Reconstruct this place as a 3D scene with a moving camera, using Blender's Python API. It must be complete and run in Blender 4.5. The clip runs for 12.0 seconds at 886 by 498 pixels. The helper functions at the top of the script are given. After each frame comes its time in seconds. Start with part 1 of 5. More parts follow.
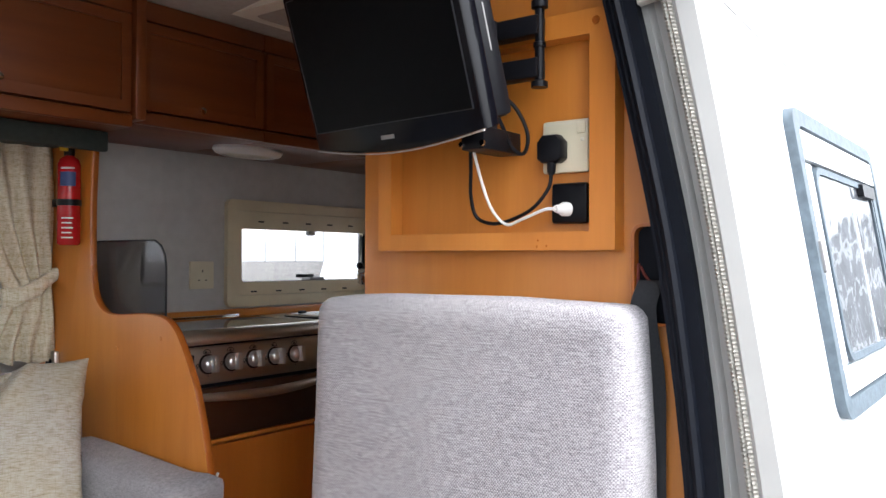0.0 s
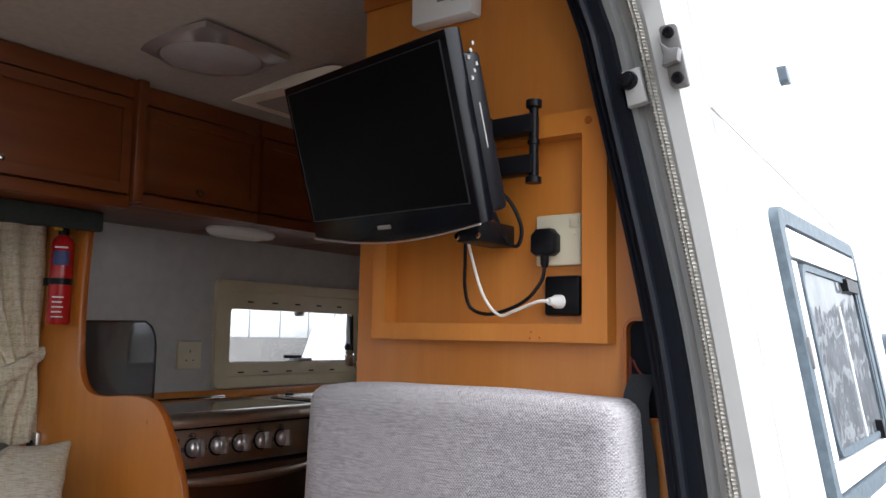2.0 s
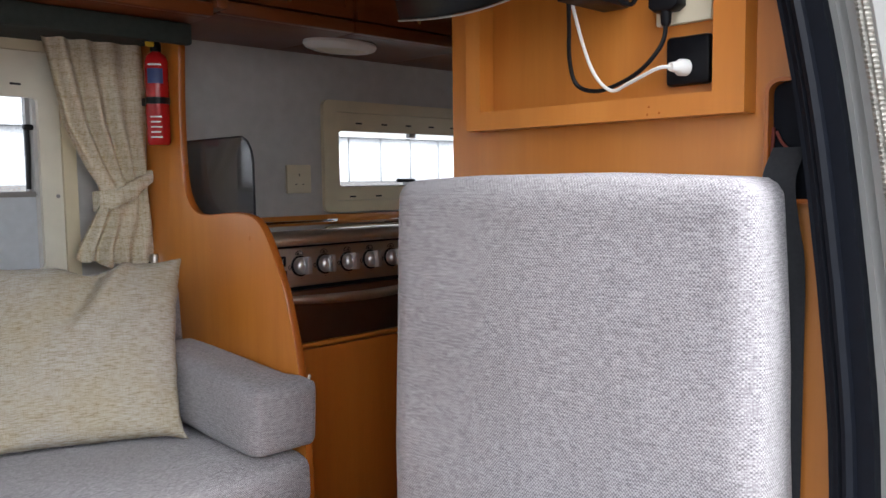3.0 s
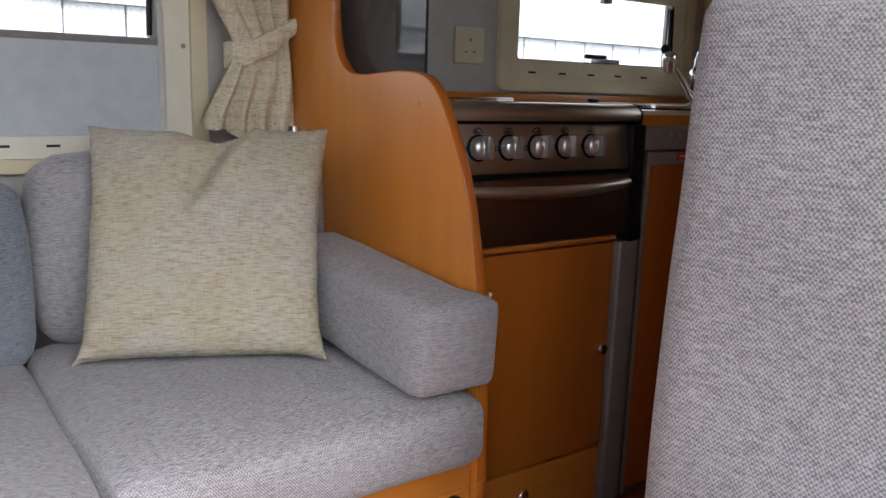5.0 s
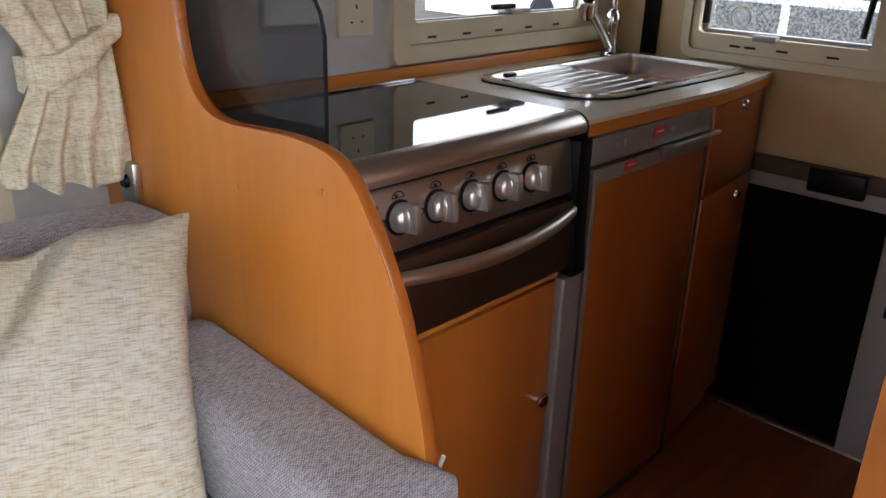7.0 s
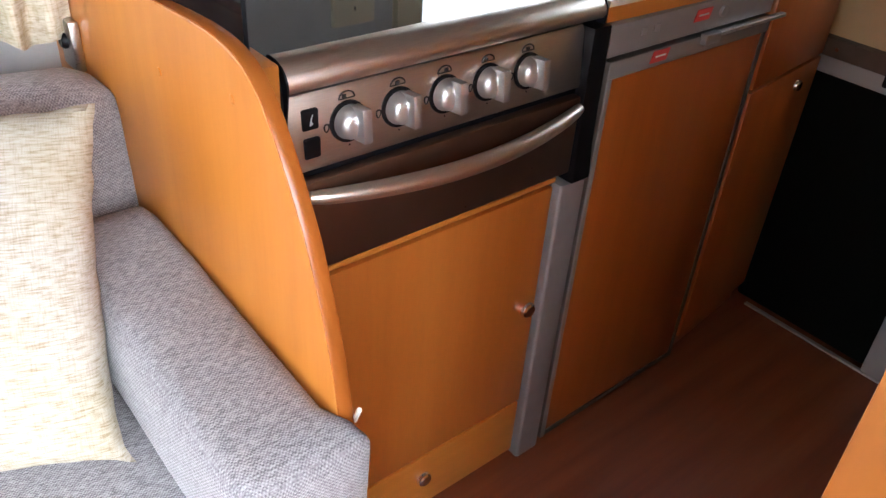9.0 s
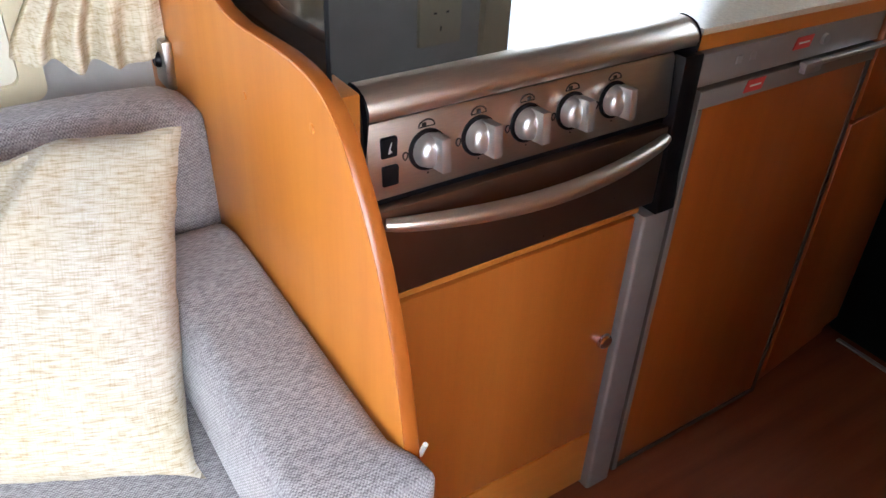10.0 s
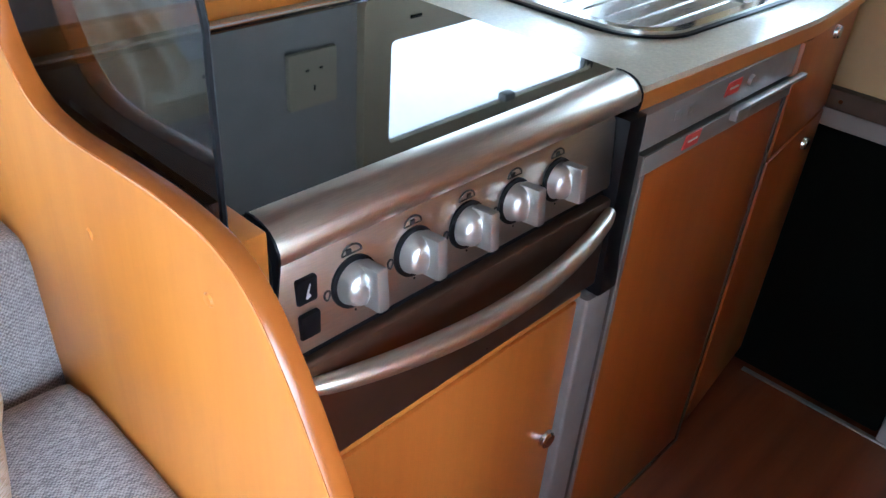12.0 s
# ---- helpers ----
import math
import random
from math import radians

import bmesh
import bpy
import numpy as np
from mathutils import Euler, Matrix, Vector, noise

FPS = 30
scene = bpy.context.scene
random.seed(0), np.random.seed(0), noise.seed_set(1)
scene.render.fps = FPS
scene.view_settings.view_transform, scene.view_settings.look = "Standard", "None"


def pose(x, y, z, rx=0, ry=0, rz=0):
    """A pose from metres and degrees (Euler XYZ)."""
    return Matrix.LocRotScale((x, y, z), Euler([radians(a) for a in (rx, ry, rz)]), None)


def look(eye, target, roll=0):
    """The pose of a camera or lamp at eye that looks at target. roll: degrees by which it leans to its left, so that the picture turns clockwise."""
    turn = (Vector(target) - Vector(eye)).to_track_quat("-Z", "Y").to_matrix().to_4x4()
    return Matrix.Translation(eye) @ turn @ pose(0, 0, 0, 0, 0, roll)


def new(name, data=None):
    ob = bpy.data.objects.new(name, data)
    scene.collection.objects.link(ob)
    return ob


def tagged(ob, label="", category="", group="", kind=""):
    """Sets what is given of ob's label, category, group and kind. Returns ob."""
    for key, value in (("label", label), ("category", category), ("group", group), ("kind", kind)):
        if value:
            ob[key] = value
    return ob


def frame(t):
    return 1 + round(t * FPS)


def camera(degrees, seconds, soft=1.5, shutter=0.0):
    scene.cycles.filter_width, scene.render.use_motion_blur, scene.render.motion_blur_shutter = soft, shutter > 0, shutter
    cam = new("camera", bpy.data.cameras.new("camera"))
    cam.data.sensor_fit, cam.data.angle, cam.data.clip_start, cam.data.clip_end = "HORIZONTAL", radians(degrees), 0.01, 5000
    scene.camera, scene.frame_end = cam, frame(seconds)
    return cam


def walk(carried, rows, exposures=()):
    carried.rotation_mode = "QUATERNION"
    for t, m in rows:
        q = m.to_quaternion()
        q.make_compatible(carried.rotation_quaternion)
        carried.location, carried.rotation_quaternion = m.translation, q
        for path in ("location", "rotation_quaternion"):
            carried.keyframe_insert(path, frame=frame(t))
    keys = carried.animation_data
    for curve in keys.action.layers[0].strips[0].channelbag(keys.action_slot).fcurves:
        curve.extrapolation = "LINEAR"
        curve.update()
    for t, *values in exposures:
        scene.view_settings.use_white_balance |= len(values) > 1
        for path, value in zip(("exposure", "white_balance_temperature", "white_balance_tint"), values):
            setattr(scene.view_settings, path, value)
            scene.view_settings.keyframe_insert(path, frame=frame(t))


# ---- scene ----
cam = camera(57.5, 12.0)
PATH = [
    (0, (-0.213, 0.383, 1.517), (1.381, 1.59, 1.541), 0.2),
    (0.5, (-0.234, 0.372, 1.539), (1.387, 1.53, 1.715), 0.6),
    (1, (-0.244, 0.377, 1.545), (1.361, 1.55, 1.759), 0.9),
    (1.5, (-0.244, 0.381, 1.544), (1.36, 1.555, 1.767), 1.2),
    (2, (-0.236, 0.384, 1.536), (1.369, 1.557, 1.751), 1.1),
    (2.5, (-0.183, 0.408, 1.503), (1.362, 1.677, 1.545), -0.9),
    (3, (-0.071, 0.449, 1.454), (1.326, 1.870, 1.285), -0.7),
    (3.2, (-0.045, 0.479, 1.437), (1.354, 1.889, 1.196), -0.1),
    (4.8, (0.049, 0.795, 1.377), (1.239, 2.352, 0.977), 0.6),
    (5, (0.12, 0.881, 1.366), (1.262, 2.474, 0.97), 1.9),
    (5.5, (0.22, 1.021, 1.442), (1.299, 2.64, 0.977), 0.6),
    (6, (0.243, 1.091, 1.499), (1.273, 2.7, 0.907), -0.8),
    (6.5, (0.261, 1.223, 1.551), (1.446, 2.707, 0.923), -1.3),
    (6.8, (0.292, 1.274, 1.6), (1.61, 2.621, 0.932), 0.4),
    (7, (0.314, 1.287, 1.617), (1.666, 2.562, 0.876), 1.6),
    (7.2, (0.343, 1.3, 1.628), (1.696, 2.528, 0.815), 2.0),
    (8.8, (0.529, 1.328, 1.664), (1.687, 2.512, 0.543), 5.4),
    (9, (0.544, 1.327, 1.663), (1.64, 2.555, 0.527), 4.3),
    (9.5, (0.557, 1.345, 1.67), (1.547, 2.654, 0.527), 2.9),
    (10, (0.564, 1.347, 1.677), (1.507, 2.699, 0.546), 2.8),
    (10.5, (0.567, 1.343, 1.668), (1.5, 2.717, 0.553), 2.6),
    (11, (0.57, 1.393, 1.663), (1.53, 2.73, 0.527), 3.1),
    (11.5, (0.569, 1.512, 1.658), (1.718, 2.704, 0.537), 1.9),
    (12, (0.642, 1.6, 1.659), (1.893, 2.71, 0.562), 4.5),
]
EXPOSURES = [(0.0, 2.67, 6200, 10), (1.0, 2.18, 6200, 10), (2.0, 2.12, 6200, 10), (3.0, 2.42, 6200, 10), (5.0, 2.44, 6220, 10), (6.0, 2.8, 6220, 10), (6.5, 2.98, 6180, 10), (7.0, 3.16, 6150, 10), (9.0, 4.24, 5950, 9), (10.5, 4.08, 5800, 8), (11.0, 4.14, 5650, 5), (11.5, 4.45, 5300, 2), (12.0, 4.47, 4950, -2)]
walk(cam, [(t, look(eye, target, roll)) for t, eye, target, roll in PATH], EXPOSURES)

# -- light --
world = bpy.data.worlds.new("overcast_sky")
world.use_nodes = True
scene.world = world
wn, wl = world.node_tree.nodes, world.node_tree.links
sky = wn.new("ShaderNodeTexSky")
sky.sky_type = "NISHITA"
sky.sun_disc = False
sky.sun_elevation, sky.sun_rotation = radians(58), radians(173)
sky.air_density, sky.dust_density, sky.ozone_density = 1.0, 4.0, 1.0
grey = wn.new("ShaderNodeHueSaturation")
grey.inputs["Saturation"].default_value = 0.2
wl.new(sky.outputs[0], grey.inputs["Color"])
wl.new(grey.outputs[0], wn["Background"].inputs[0])
wn["Background"].inputs[1].default_value = 0.15
sun = new("sun", bpy.data.lights.new("sun", "SUN"))
sun.data.energy, sun.data.angle, sun.data.color = 0.25, radians(45), (1.0, 0.96, 0.9)
sun.matrix_world = look((0.6, -5.5, 9), (0, 0, 0))

# -- materials --
FL = 0.46          # van floor above the ground


class Mat:
    """A small wrapper to write node materials briefly."""

    def __init__(self, name, base, rough=0.5, metal=0.0):
        self.m = bpy.data.materials.new(name)
        self.m.use_nodes = True
        self.n, self.l = self.m.node_tree.nodes, self.m.node_tree.links
        self.b = self.n["Principled BSDF"]
        self.b.inputs["Base Color"].default_value = (*base, 1)
        self.b.inputs["Roughness"].default_value = rough
        self.b.inputs["Metallic"].default_value = metal
        self.tc = self.n.new("ShaderNodeTexCoord")
        self.h = None

    def noise(self, scale, stretch=(1, 1, 1), detail=4.0, distort=0.0):
        mp = self.n.new("ShaderNodeMapping")
        mp.inputs["Scale"].default_value = stretch
        self.l.new(self.tc.outputs["Object"], mp.inputs[0])
        t = self.n.new("ShaderNodeTexNoise")
        t.inputs["Scale"].default_value = scale
        t.inputs["Detail"].default_value = detail
        t.inputs["Distortion"].default_value = distort
        self.l.new(mp.outputs[0], t.inputs["Vector"])
        return t.outputs["Fac"]

    def wave(self, scale, axis="X", distort=0.0):
        t = self.n.new("ShaderNodeTexWave")
        t.bands_direction = axis
        t.inputs["Scale"].default_value = scale
        t.inputs["Distortion"].default_value = distort
        t.inputs["Detail Scale"].default_value = 2.0
        self.l.new(self.tc.outputs["Object"], t.inputs["Vector"])
        return t.outputs["Fac"]

    def ramp(self, fac, stops):
        r = self.n.new("ShaderNodeValToRGB")
        e = r.color_ramp.elements
        while len(e) < len(stops):
            e.new(0.5)
        for k, (p, c) in enumerate(stops):
            e[k].position = p
            e[k].color = (*c, 1) if len(c) == 3 else c
        self.l.new(fac, r.inputs[0])
        return r.outputs[0]

    def mix(self, a, b, fac, mode="MULTIPLY"):
        x = self.n.new("ShaderNodeMix")
        x.data_type, x.blend_type = "RGBA", mode
        if isinstance(fac, float):
            x.inputs[0].default_value = fac
        else:
            self.l.new(fac, x.inputs[0])
        for k, v in ((6, a), (7, b)):
            if isinstance(v, tuple):
                x.inputs[k].default_value = (*v, 1)
            else:
                self.l.new(v, x.inputs[k])
        return x.outputs[2]

    def math(self, op, a, b):
        x = self.n.new("ShaderNodeMath")
        x.operation = op
        for k, v in ((0, a), (1, b)):
            if isinstance(v, (int, float)):
                x.inputs[k].default_value = v
            else:
                self.l.new(v, x.inputs[k])
        return x.outputs[0]

    def color(self, out):
        self.l.new(out, self.b.inputs["Base Color"])
        return self

    def rough(self, fac, lo, hi):
        r = self.n.new("ShaderNodeMapRange")
        r.inputs["To Min"].default_value, r.inputs["To Max"].default_value = lo, hi
        self.l.new(fac, r.inputs[0])
        self.l.new(r.outputs[0], self.b.inputs["Roughness"])
        return self

    def bump(self, fac, strength, dist):
        b = self.n.new("ShaderNodeBump")
        b.inputs["Strength"].default_value, b.inputs["Distance"].default_value = strength, dist
        self.l.new(fac, b.inputs["Height"])
        if self.h:
            self.l.new(self.h, b.inputs["Normal"])
        self.h = b.outputs[0]
        self.l.new(self.h, self.b.inputs["Normal"])
        return self


def wood(name, dark, mid, light, stretch, rough=0.32):
    w = Mat(name, mid, rough)
    c = w.ramp(w.noise(4, stretch, 3), [(0.25, dark), (0.5, mid), (0.78, light)])
    fine = w.ramp(w.noise(34, stretch, 2), [(0.25, (0.90, 0.88, 0.86)), (0.75, (1, 1, 1))])
    blot = w.ramp(w.noise(2.2, (1, 1, 0.5), 1), [(0.25, (0.90, 0.87, 0.83)), (0.75, (1, 1, 1))])
    w.color(w.mix(w.mix(c, fine, 0.5), blot, 0.9))
    w.rough(w.noise(3, (1, 1, 1), 2), rough - 0.04, rough + 0.08)
    return w


OR_D, OR_M, OR_L = (0.52, 0.180, 0.026), (0.575, 0.208, 0.032), (0.62, 0.240, 0.041)
M_WOOD = wood("orange_cherry_laminate_upright", OR_D, OR_M, OR_L, (5, 5, 0.45)).m
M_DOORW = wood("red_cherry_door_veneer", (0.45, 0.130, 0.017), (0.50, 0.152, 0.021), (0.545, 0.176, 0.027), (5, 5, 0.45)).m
# reddish veneer, with the shade of the kitchen aisle put into its colour
M_SHADEDW = wood("shaded_red_cherry_veneer", (0.34, 0.090, 0.012), (0.39, 0.108, 0.015), (0.43, 0.126, 0.019), (5, 5, 0.45), 0.32).m
M_WOODX = wood("orange_cherry_laminate_lengthwise", OR_D, OR_M, OR_L, (0.45, 5, 5)).m
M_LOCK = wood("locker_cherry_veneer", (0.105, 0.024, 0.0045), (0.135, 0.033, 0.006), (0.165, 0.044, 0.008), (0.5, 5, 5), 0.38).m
M_EDGE = wood("cherry_edge_lipping", (0.30, 0.080, 0.012), (0.37, 0.105, 0.016), (0.42, 0.13, 0.022), (3, 3, 0.5), 0.25).m
M_FLOOR = wood("red_brown_vinyl_floor", (0.19, 0.058, 0.024), (0.27, 0.085, 0.034), (0.34, 0.118, 0.047), (0.5, 6, 1), 0.42).m


def fabric(name, dark, base, light):
    """A coarse plain weave: pale thread crossings in staggered rows over darker gaps."""
    f = Mat(name, base, 0.92)
    warp = f.n.new("ShaderNodeTexNoise")
    warp.inputs["Scale"].default_value, warp.inputs["Detail"].default_value = 60, 2
    f.l.new(f.tc.outputs["Object"], warp.inputs["Vector"])
    sep, nrm = f.n.new("ShaderNodeSeparateXYZ"), f.n.new("ShaderNodeSeparateXYZ")
    f.l.new(f.tc.outputs["Object"], sep.inputs[0])
    f.l.new(f.tc.outputs["Normal"], nrm.inputs[0])
    shift = f.math("MULTIPLY", f.math("SUBTRACT", warp.outputs["Fac"], 0.5), 8.0)
    sx = f.math("SINE", f.math("ADD", f.math("MULTIPLY", sep.outputs[0], 1570.0), shift), 0)
    sy = f.math("SINE", f.math("ADD", f.math("MULTIPLY", sep.outputs[1], 1570.0), shift), 0)
    sz = f.math("SINE", f.math("SUBTRACT", f.math("MULTIPLY", sep.outputs[2], 1365.0), shift), 0)
    wx, wy, wz = [f.math("MULTIPLY", nrm.outputs[k], nrm.outputs[k]) for k in range(3)]
    knit = f.math("ADD", f.math("ADD", f.math("MULTIPLY", wx, f.math("MULTIPLY", sy, sz)), f.math("MULTIPLY", wy, f.math("MULTIPLY", sx, sz))), f.math("MULTIPLY", wz, f.math("MULTIPLY", sx, sy)))
    rows = f.math("ADD", f.math("MULTIPLY", f.math("ADD", wx, wy), sz), f.math("MULTIPLY", wz, sy))
    knit = f.math("ADD", f.math("MULTIPLY", f.math("ADD", f.math("MULTIPLY", knit, 0.88), f.math("MULTIPLY", rows, 0.12)), 0.5), 0.5)
    slub = f.noise(1.0, (90, 90, 700), 3)
    cross = f.noise(1.0, (700, 700, 90), 2)
    flat = f.noise(1.0, (120, 620, 120), 3)
    flat = f.math("ADD", f.math("MULTIPLY", f.math("SUBTRACT", flat, 0.5), 1.7), 0.5)
    side = f.math("SUBTRACT", 1.0, wz)
    slub = f.math("ADD", f.math("MULTIPLY", slub, side), f.math("MULTIPLY", flat, wz))
    yarn = f.math("ADD", f.math("MULTIPLY", slub, 0.65), f.math("MULTIPLY", cross, 0.35))
    tone = f.math("ADD", f.math("MULTIPLY", knit, 0.30), f.math("MULTIPLY", yarn, 0.70))
    col = f.ramp(tone, [(0.36, dark), (0.5, base), (0.64, light)])
    soil = f.ramp(f.noise(6, (1, 1, 1), 3), [(0.3, (0.9, 0.89, 0.87)), (0.7, (1, 1, 1))])
    f.color(f.mix(col, soil, 0.9))
    f.bump(tone, 0.7, 0.0012)
    f.b.inputs["Sheen Weight"].default_value = 0.2
    f.b.inputs["Specular IOR Level"].default_value = 0.2
    return f


M_GREY = fabric("grey_woven_upholstery", (0.135, 0.126, 0.137), (0.272, 0.258, 0.274), (0.42, 0.405, 0.418)).m
M_BLUEGREY = fabric("blue_grey_woven_upholstery", (0.085, 0.098, 0.120), (0.175, 0.196, 0.230), (0.28, 0.305, 0.345)).m
M_CREAM = Mat("cream_slub_linen", (0.55, 0.47, 0.32), 0.95)
_s1 = M_CREAM.noise(1.0, (55, 70, 640), 5)
_s2 = M_CREAM.noise(1.0, (620, 90, 60), 5)
_c = M_CREAM.ramp(_s1, [(0.35, (0.285, 0.238, 0.168)), (0.47, (0.375, 0.340, 0.284)), (0.62, (0.425, 0.398, 0.356))])
_d = M_CREAM.ramp(_s2, [(0.36, (0.80, 0.76, 0.67)), (0.48, (1, 1, 1))])
_e = M_CREAM.ramp(M_CREAM.noise(8, (1, 1, 1), 2), [(0.35, (0.98, 0.93, 0.80)), (0.62, (1, 1, 1))])
M_CREAM.color(M_CREAM.mix(M_CREAM.mix(_c, _d, 0.6), _e, 0.9))
M_CREAM.bump(M_CREAM.math("ADD", _s1, _s2), 0.5, 0.0015)
M_CREAM = M_CREAM.m
M_CURTAIN = Mat("cream_checked_curtain", (0.56, 0.50, 0.38), 0.95)
_w1 = M_CURTAIN.noise(1.0, (90, 90, 520), 3)
_w2 = M_CURTAIN.noise(1.0, (260, 60, 30), 2)
_c = M_CURTAIN.ramp(_w1, [(0.34, (0.48, 0.41, 0.28)), (0.5, (0.62, 0.56, 0.43)), (0.64, (0.67, 0.62, 0.505))])
_k1 = M_CURTAIN.ramp(M_CURTAIN.wave(11.0, "Z", 0.6), [(0.72, (1, 1, 1)), (0.93, (0.80, 0.74, 0.60))])
_k2 = M_CURTAIN.ramp(_w2, [(0.38, (0.82, 0.77, 0.65)), (0.48, (1, 1, 1))])
M_CURTAIN.color(M_CURTAIN.mix(M_CURTAIN.mix(_c, _k1, 0.4), _k2, 0.6))
M_CURTAIN.bump(M_CURTAIN.math("ADD", _w1, _w2), 0.4, 0.0012)
M_CURTAIN = M_CURTAIN.m


def plain(name, base, rough=0.5, metal=0.0, vary=0.12, scale=25.0, bumpy=0.05):
    p = Mat(name, base, rough, metal)
    lo = tuple(c * (1 - vary) for c in base)
    n = p.noise(scale, (1, 1, 1), 5)
    p.color(p.ramp(n, [(0.3, lo), (0.7, base)]))
    p.rough(p.noise(scale * 1.7, (1, 1, 1), 4), max(0.03, rough - 0.07), min(1, rough + 0.1))
    if bumpy:
        p.bump(p.noise(scale * 12, (1, 1, 1), 2), bumpy, 0.0008)
    return p


def brushed(name, base, rough, stretch):
    p = Mat(name, base, rough, 1.0)
    n = p.noise(160, stretch, 3)
    p.color(p.ramp(n, [(0.3, tuple(c * 0.85 for c in base)), (0.7, base)]))
    p.rough(n, rough - 0.06, rough + 0.12)
    p.bump(n, 0.012, 0.0003)
    return p


M_LINING = plain("off_white_wall_lining", (0.52, 0.51, 0.49), 0.7, bumpy=0.15).m
M_CEIL = plain("cream_carpet_ceiling", (0.37, 0.335, 0.285), 0.95, scale=60, bumpy=0.3).m
M_TAN = plain("tan_padded_vinyl", (0.60, 0.45, 0.235), 0.6, scale=12, bumpy=0.15).m
M_CRPL = plain("cream_window_plastic", (0.70, 0.61, 0.42), 0.4, scale=10).m
M_CRPALE = plain("pale_cream_plastic", (0.74, 0.70, 0.58), 0.4, scale=12).m
M_BLIND = plain("grey_white_blind_cloth", (0.50, 0.53, 0.56), 0.85, scale=30, bumpy=0.2).m
M_PAINT = plain("white_van_paint", (0.78, 0.79, 0.80), 0.28, vary=0.05, scale=5, bumpy=0.0).m
M_PILLAR = plain("grey_white_pillar_paint", (0.36, 0.36, 0.345), 0.4, vary=0.1, scale=9, bumpy=0.03).m
M_BEAD = plain("stippled_sealant_bead", (0.36, 0.345, 0.305), 0.8, vary=0.35, scale=160, bumpy=0.6).m
_rub = plain("black_door_rubber", (0.003, 0.0045, 0.009), 0.6, vary=0.3, scale=40)
_rub.b.inputs["Specular IOR Level"].default_value = 0.18
M_RUBBER = _rub.m
_blk = plain("black_plastic", (0.007, 0.007, 0.009), 0.35, vary=0.3, scale=40)
_blk.b.inputs["Specular IOR Level"].default_value = 0.17
M_BLACK = _blk.m
_gb = plain("gloss_black_bezel", (0.003, 0.003, 0.005), 0.14, vary=0.2, bumpy=0)
_gb.b.inputs["Specular IOR Level"].default_value = 0.2
M_GLOSSBLK = _gb.m
_scr = plain("matt_black_screen", (0.001, 0.0013, 0.0018), 0.4, vary=0.1, bumpy=0)
_scr.b.inputs["Specular IOR Level"].default_value = 0.07
M_SCREEN = _scr.m
M_DARKGREY = plain("dark_grey_plastic", (0.022, 0.023, 0.027), 0.4, vary=0.1, bumpy=0).m
M_WHITEPL = plain("white_plastic", (0.78, 0.77, 0.74), 0.4, vary=0.06).m
M_STEELDK = plain("dull_zinc_steel", (0.15, 0.145, 0.14), 0.42, vary=0.15, scale=120).m
M_IVORY = plain("ivory_socket_plastic", (0.66, 0.60, 0.44), 0.35, vary=0.06).m
M_STEEL = brushed("brushed_steel", (0.62, 0.60, 0.57), 0.27, (0.4, 9, 9)).m
M_PANELST = brushed("warm_brushed_steel_fascia", (0.62, 0.555, 0.495), 0.33, (0.4, 9, 9)).m
M_RAIL = brushed("bright_brushed_steel_rail", (0.80, 0.73, 0.64), 0.33, (0.4, 9, 9)).m
M_OVEN = plain("brown_glass_oven_door", (0.20, 0.122, 0.085), 0.30, metal=0.9, vary=0.1, bumpy=0).m
M_CHROME = plain("chrome", (0.72, 0.72, 0.72), 0.12, 1.0, vary=0.05, bumpy=0).m
M_SATIN = plain("satin_silver_knob", (0.62, 0.61, 0.60), 0.32, 0.85, vary=0.06, bumpy=0).m
M_GREYTRIM = plain("grey_anodised_trim", (0.30, 0.29, 0.285), 0.45, 0.3, vary=0.12).m
M_GREYPL = plain("grey_fridge_plastic", (0.225, 0.215, 0.205), 0.4, vary=0.1).m
M_WORK = plain("grey_beige_worktop", (0.74, 0.69, 0.545), 0.2, vary=0.16, scale=220, bumpy=0.04).m
M_RED = plain("red_enamel", (0.42, 0.012, 0.014), 0.22, vary=0.08).m
M_REDLAB = plain("red_label", (0.6, 0.05, 0.04), 0.45, vary=0.06).m
M_BLUELAB = plain("dark_blue_label", (0.03, 0.05, 0.16), 0.45, vary=0.06).m
M_YELLOW = plain("yellow_tag", (0.65, 0.42, 0.03), 0.45, vary=0.06).m
M_WHITELAB = plain("white_print", (0.75, 0.75, 0.75), 0.5, vary=0.04).m
M_INK = plain("black_print", (0.012, 0.012, 0.012), 0.6, vary=0.04).m
M_DARKGREEN = plain("dark_green_pelmet_cloth", (0.018, 0.024, 0.02), 0.9, vary=0.3, scale=60, bumpy=0.2).m
M_BELT = plain("black_webbing", (0.016, 0.017, 0.021), 0.75, vary=0.3, scale=200, bumpy=0.4).m
_card = plain("black_ribbed_door_card", (0.004, 0.005, 0.004), 0.9, vary=0.3, scale=80, bumpy=0.2)
_card.b.inputs["Specular IOR Level"].default_value = 0.1
M_BLKPANEL = _card.m
M_BROWN = plain("brown_grey_rail", (0.10, 0.075, 0.055), 0.5, vary=0.2).m
M_TARMAC = plain("concrete_yard", (0.22, 0.22, 0.215), 0.9, vary=0.4, scale=8, bumpy=0.4).m
M_CLAD = plain("pale_grey_cladding", (0.55, 0.56, 0.57), 0.6, vary=0.1, scale=4).m
M_STONE = plain("dark_pebble_wall", (0.26, 0.25, 0.24), 0.9, vary=0.6, scale=30, bumpy=0.6).m


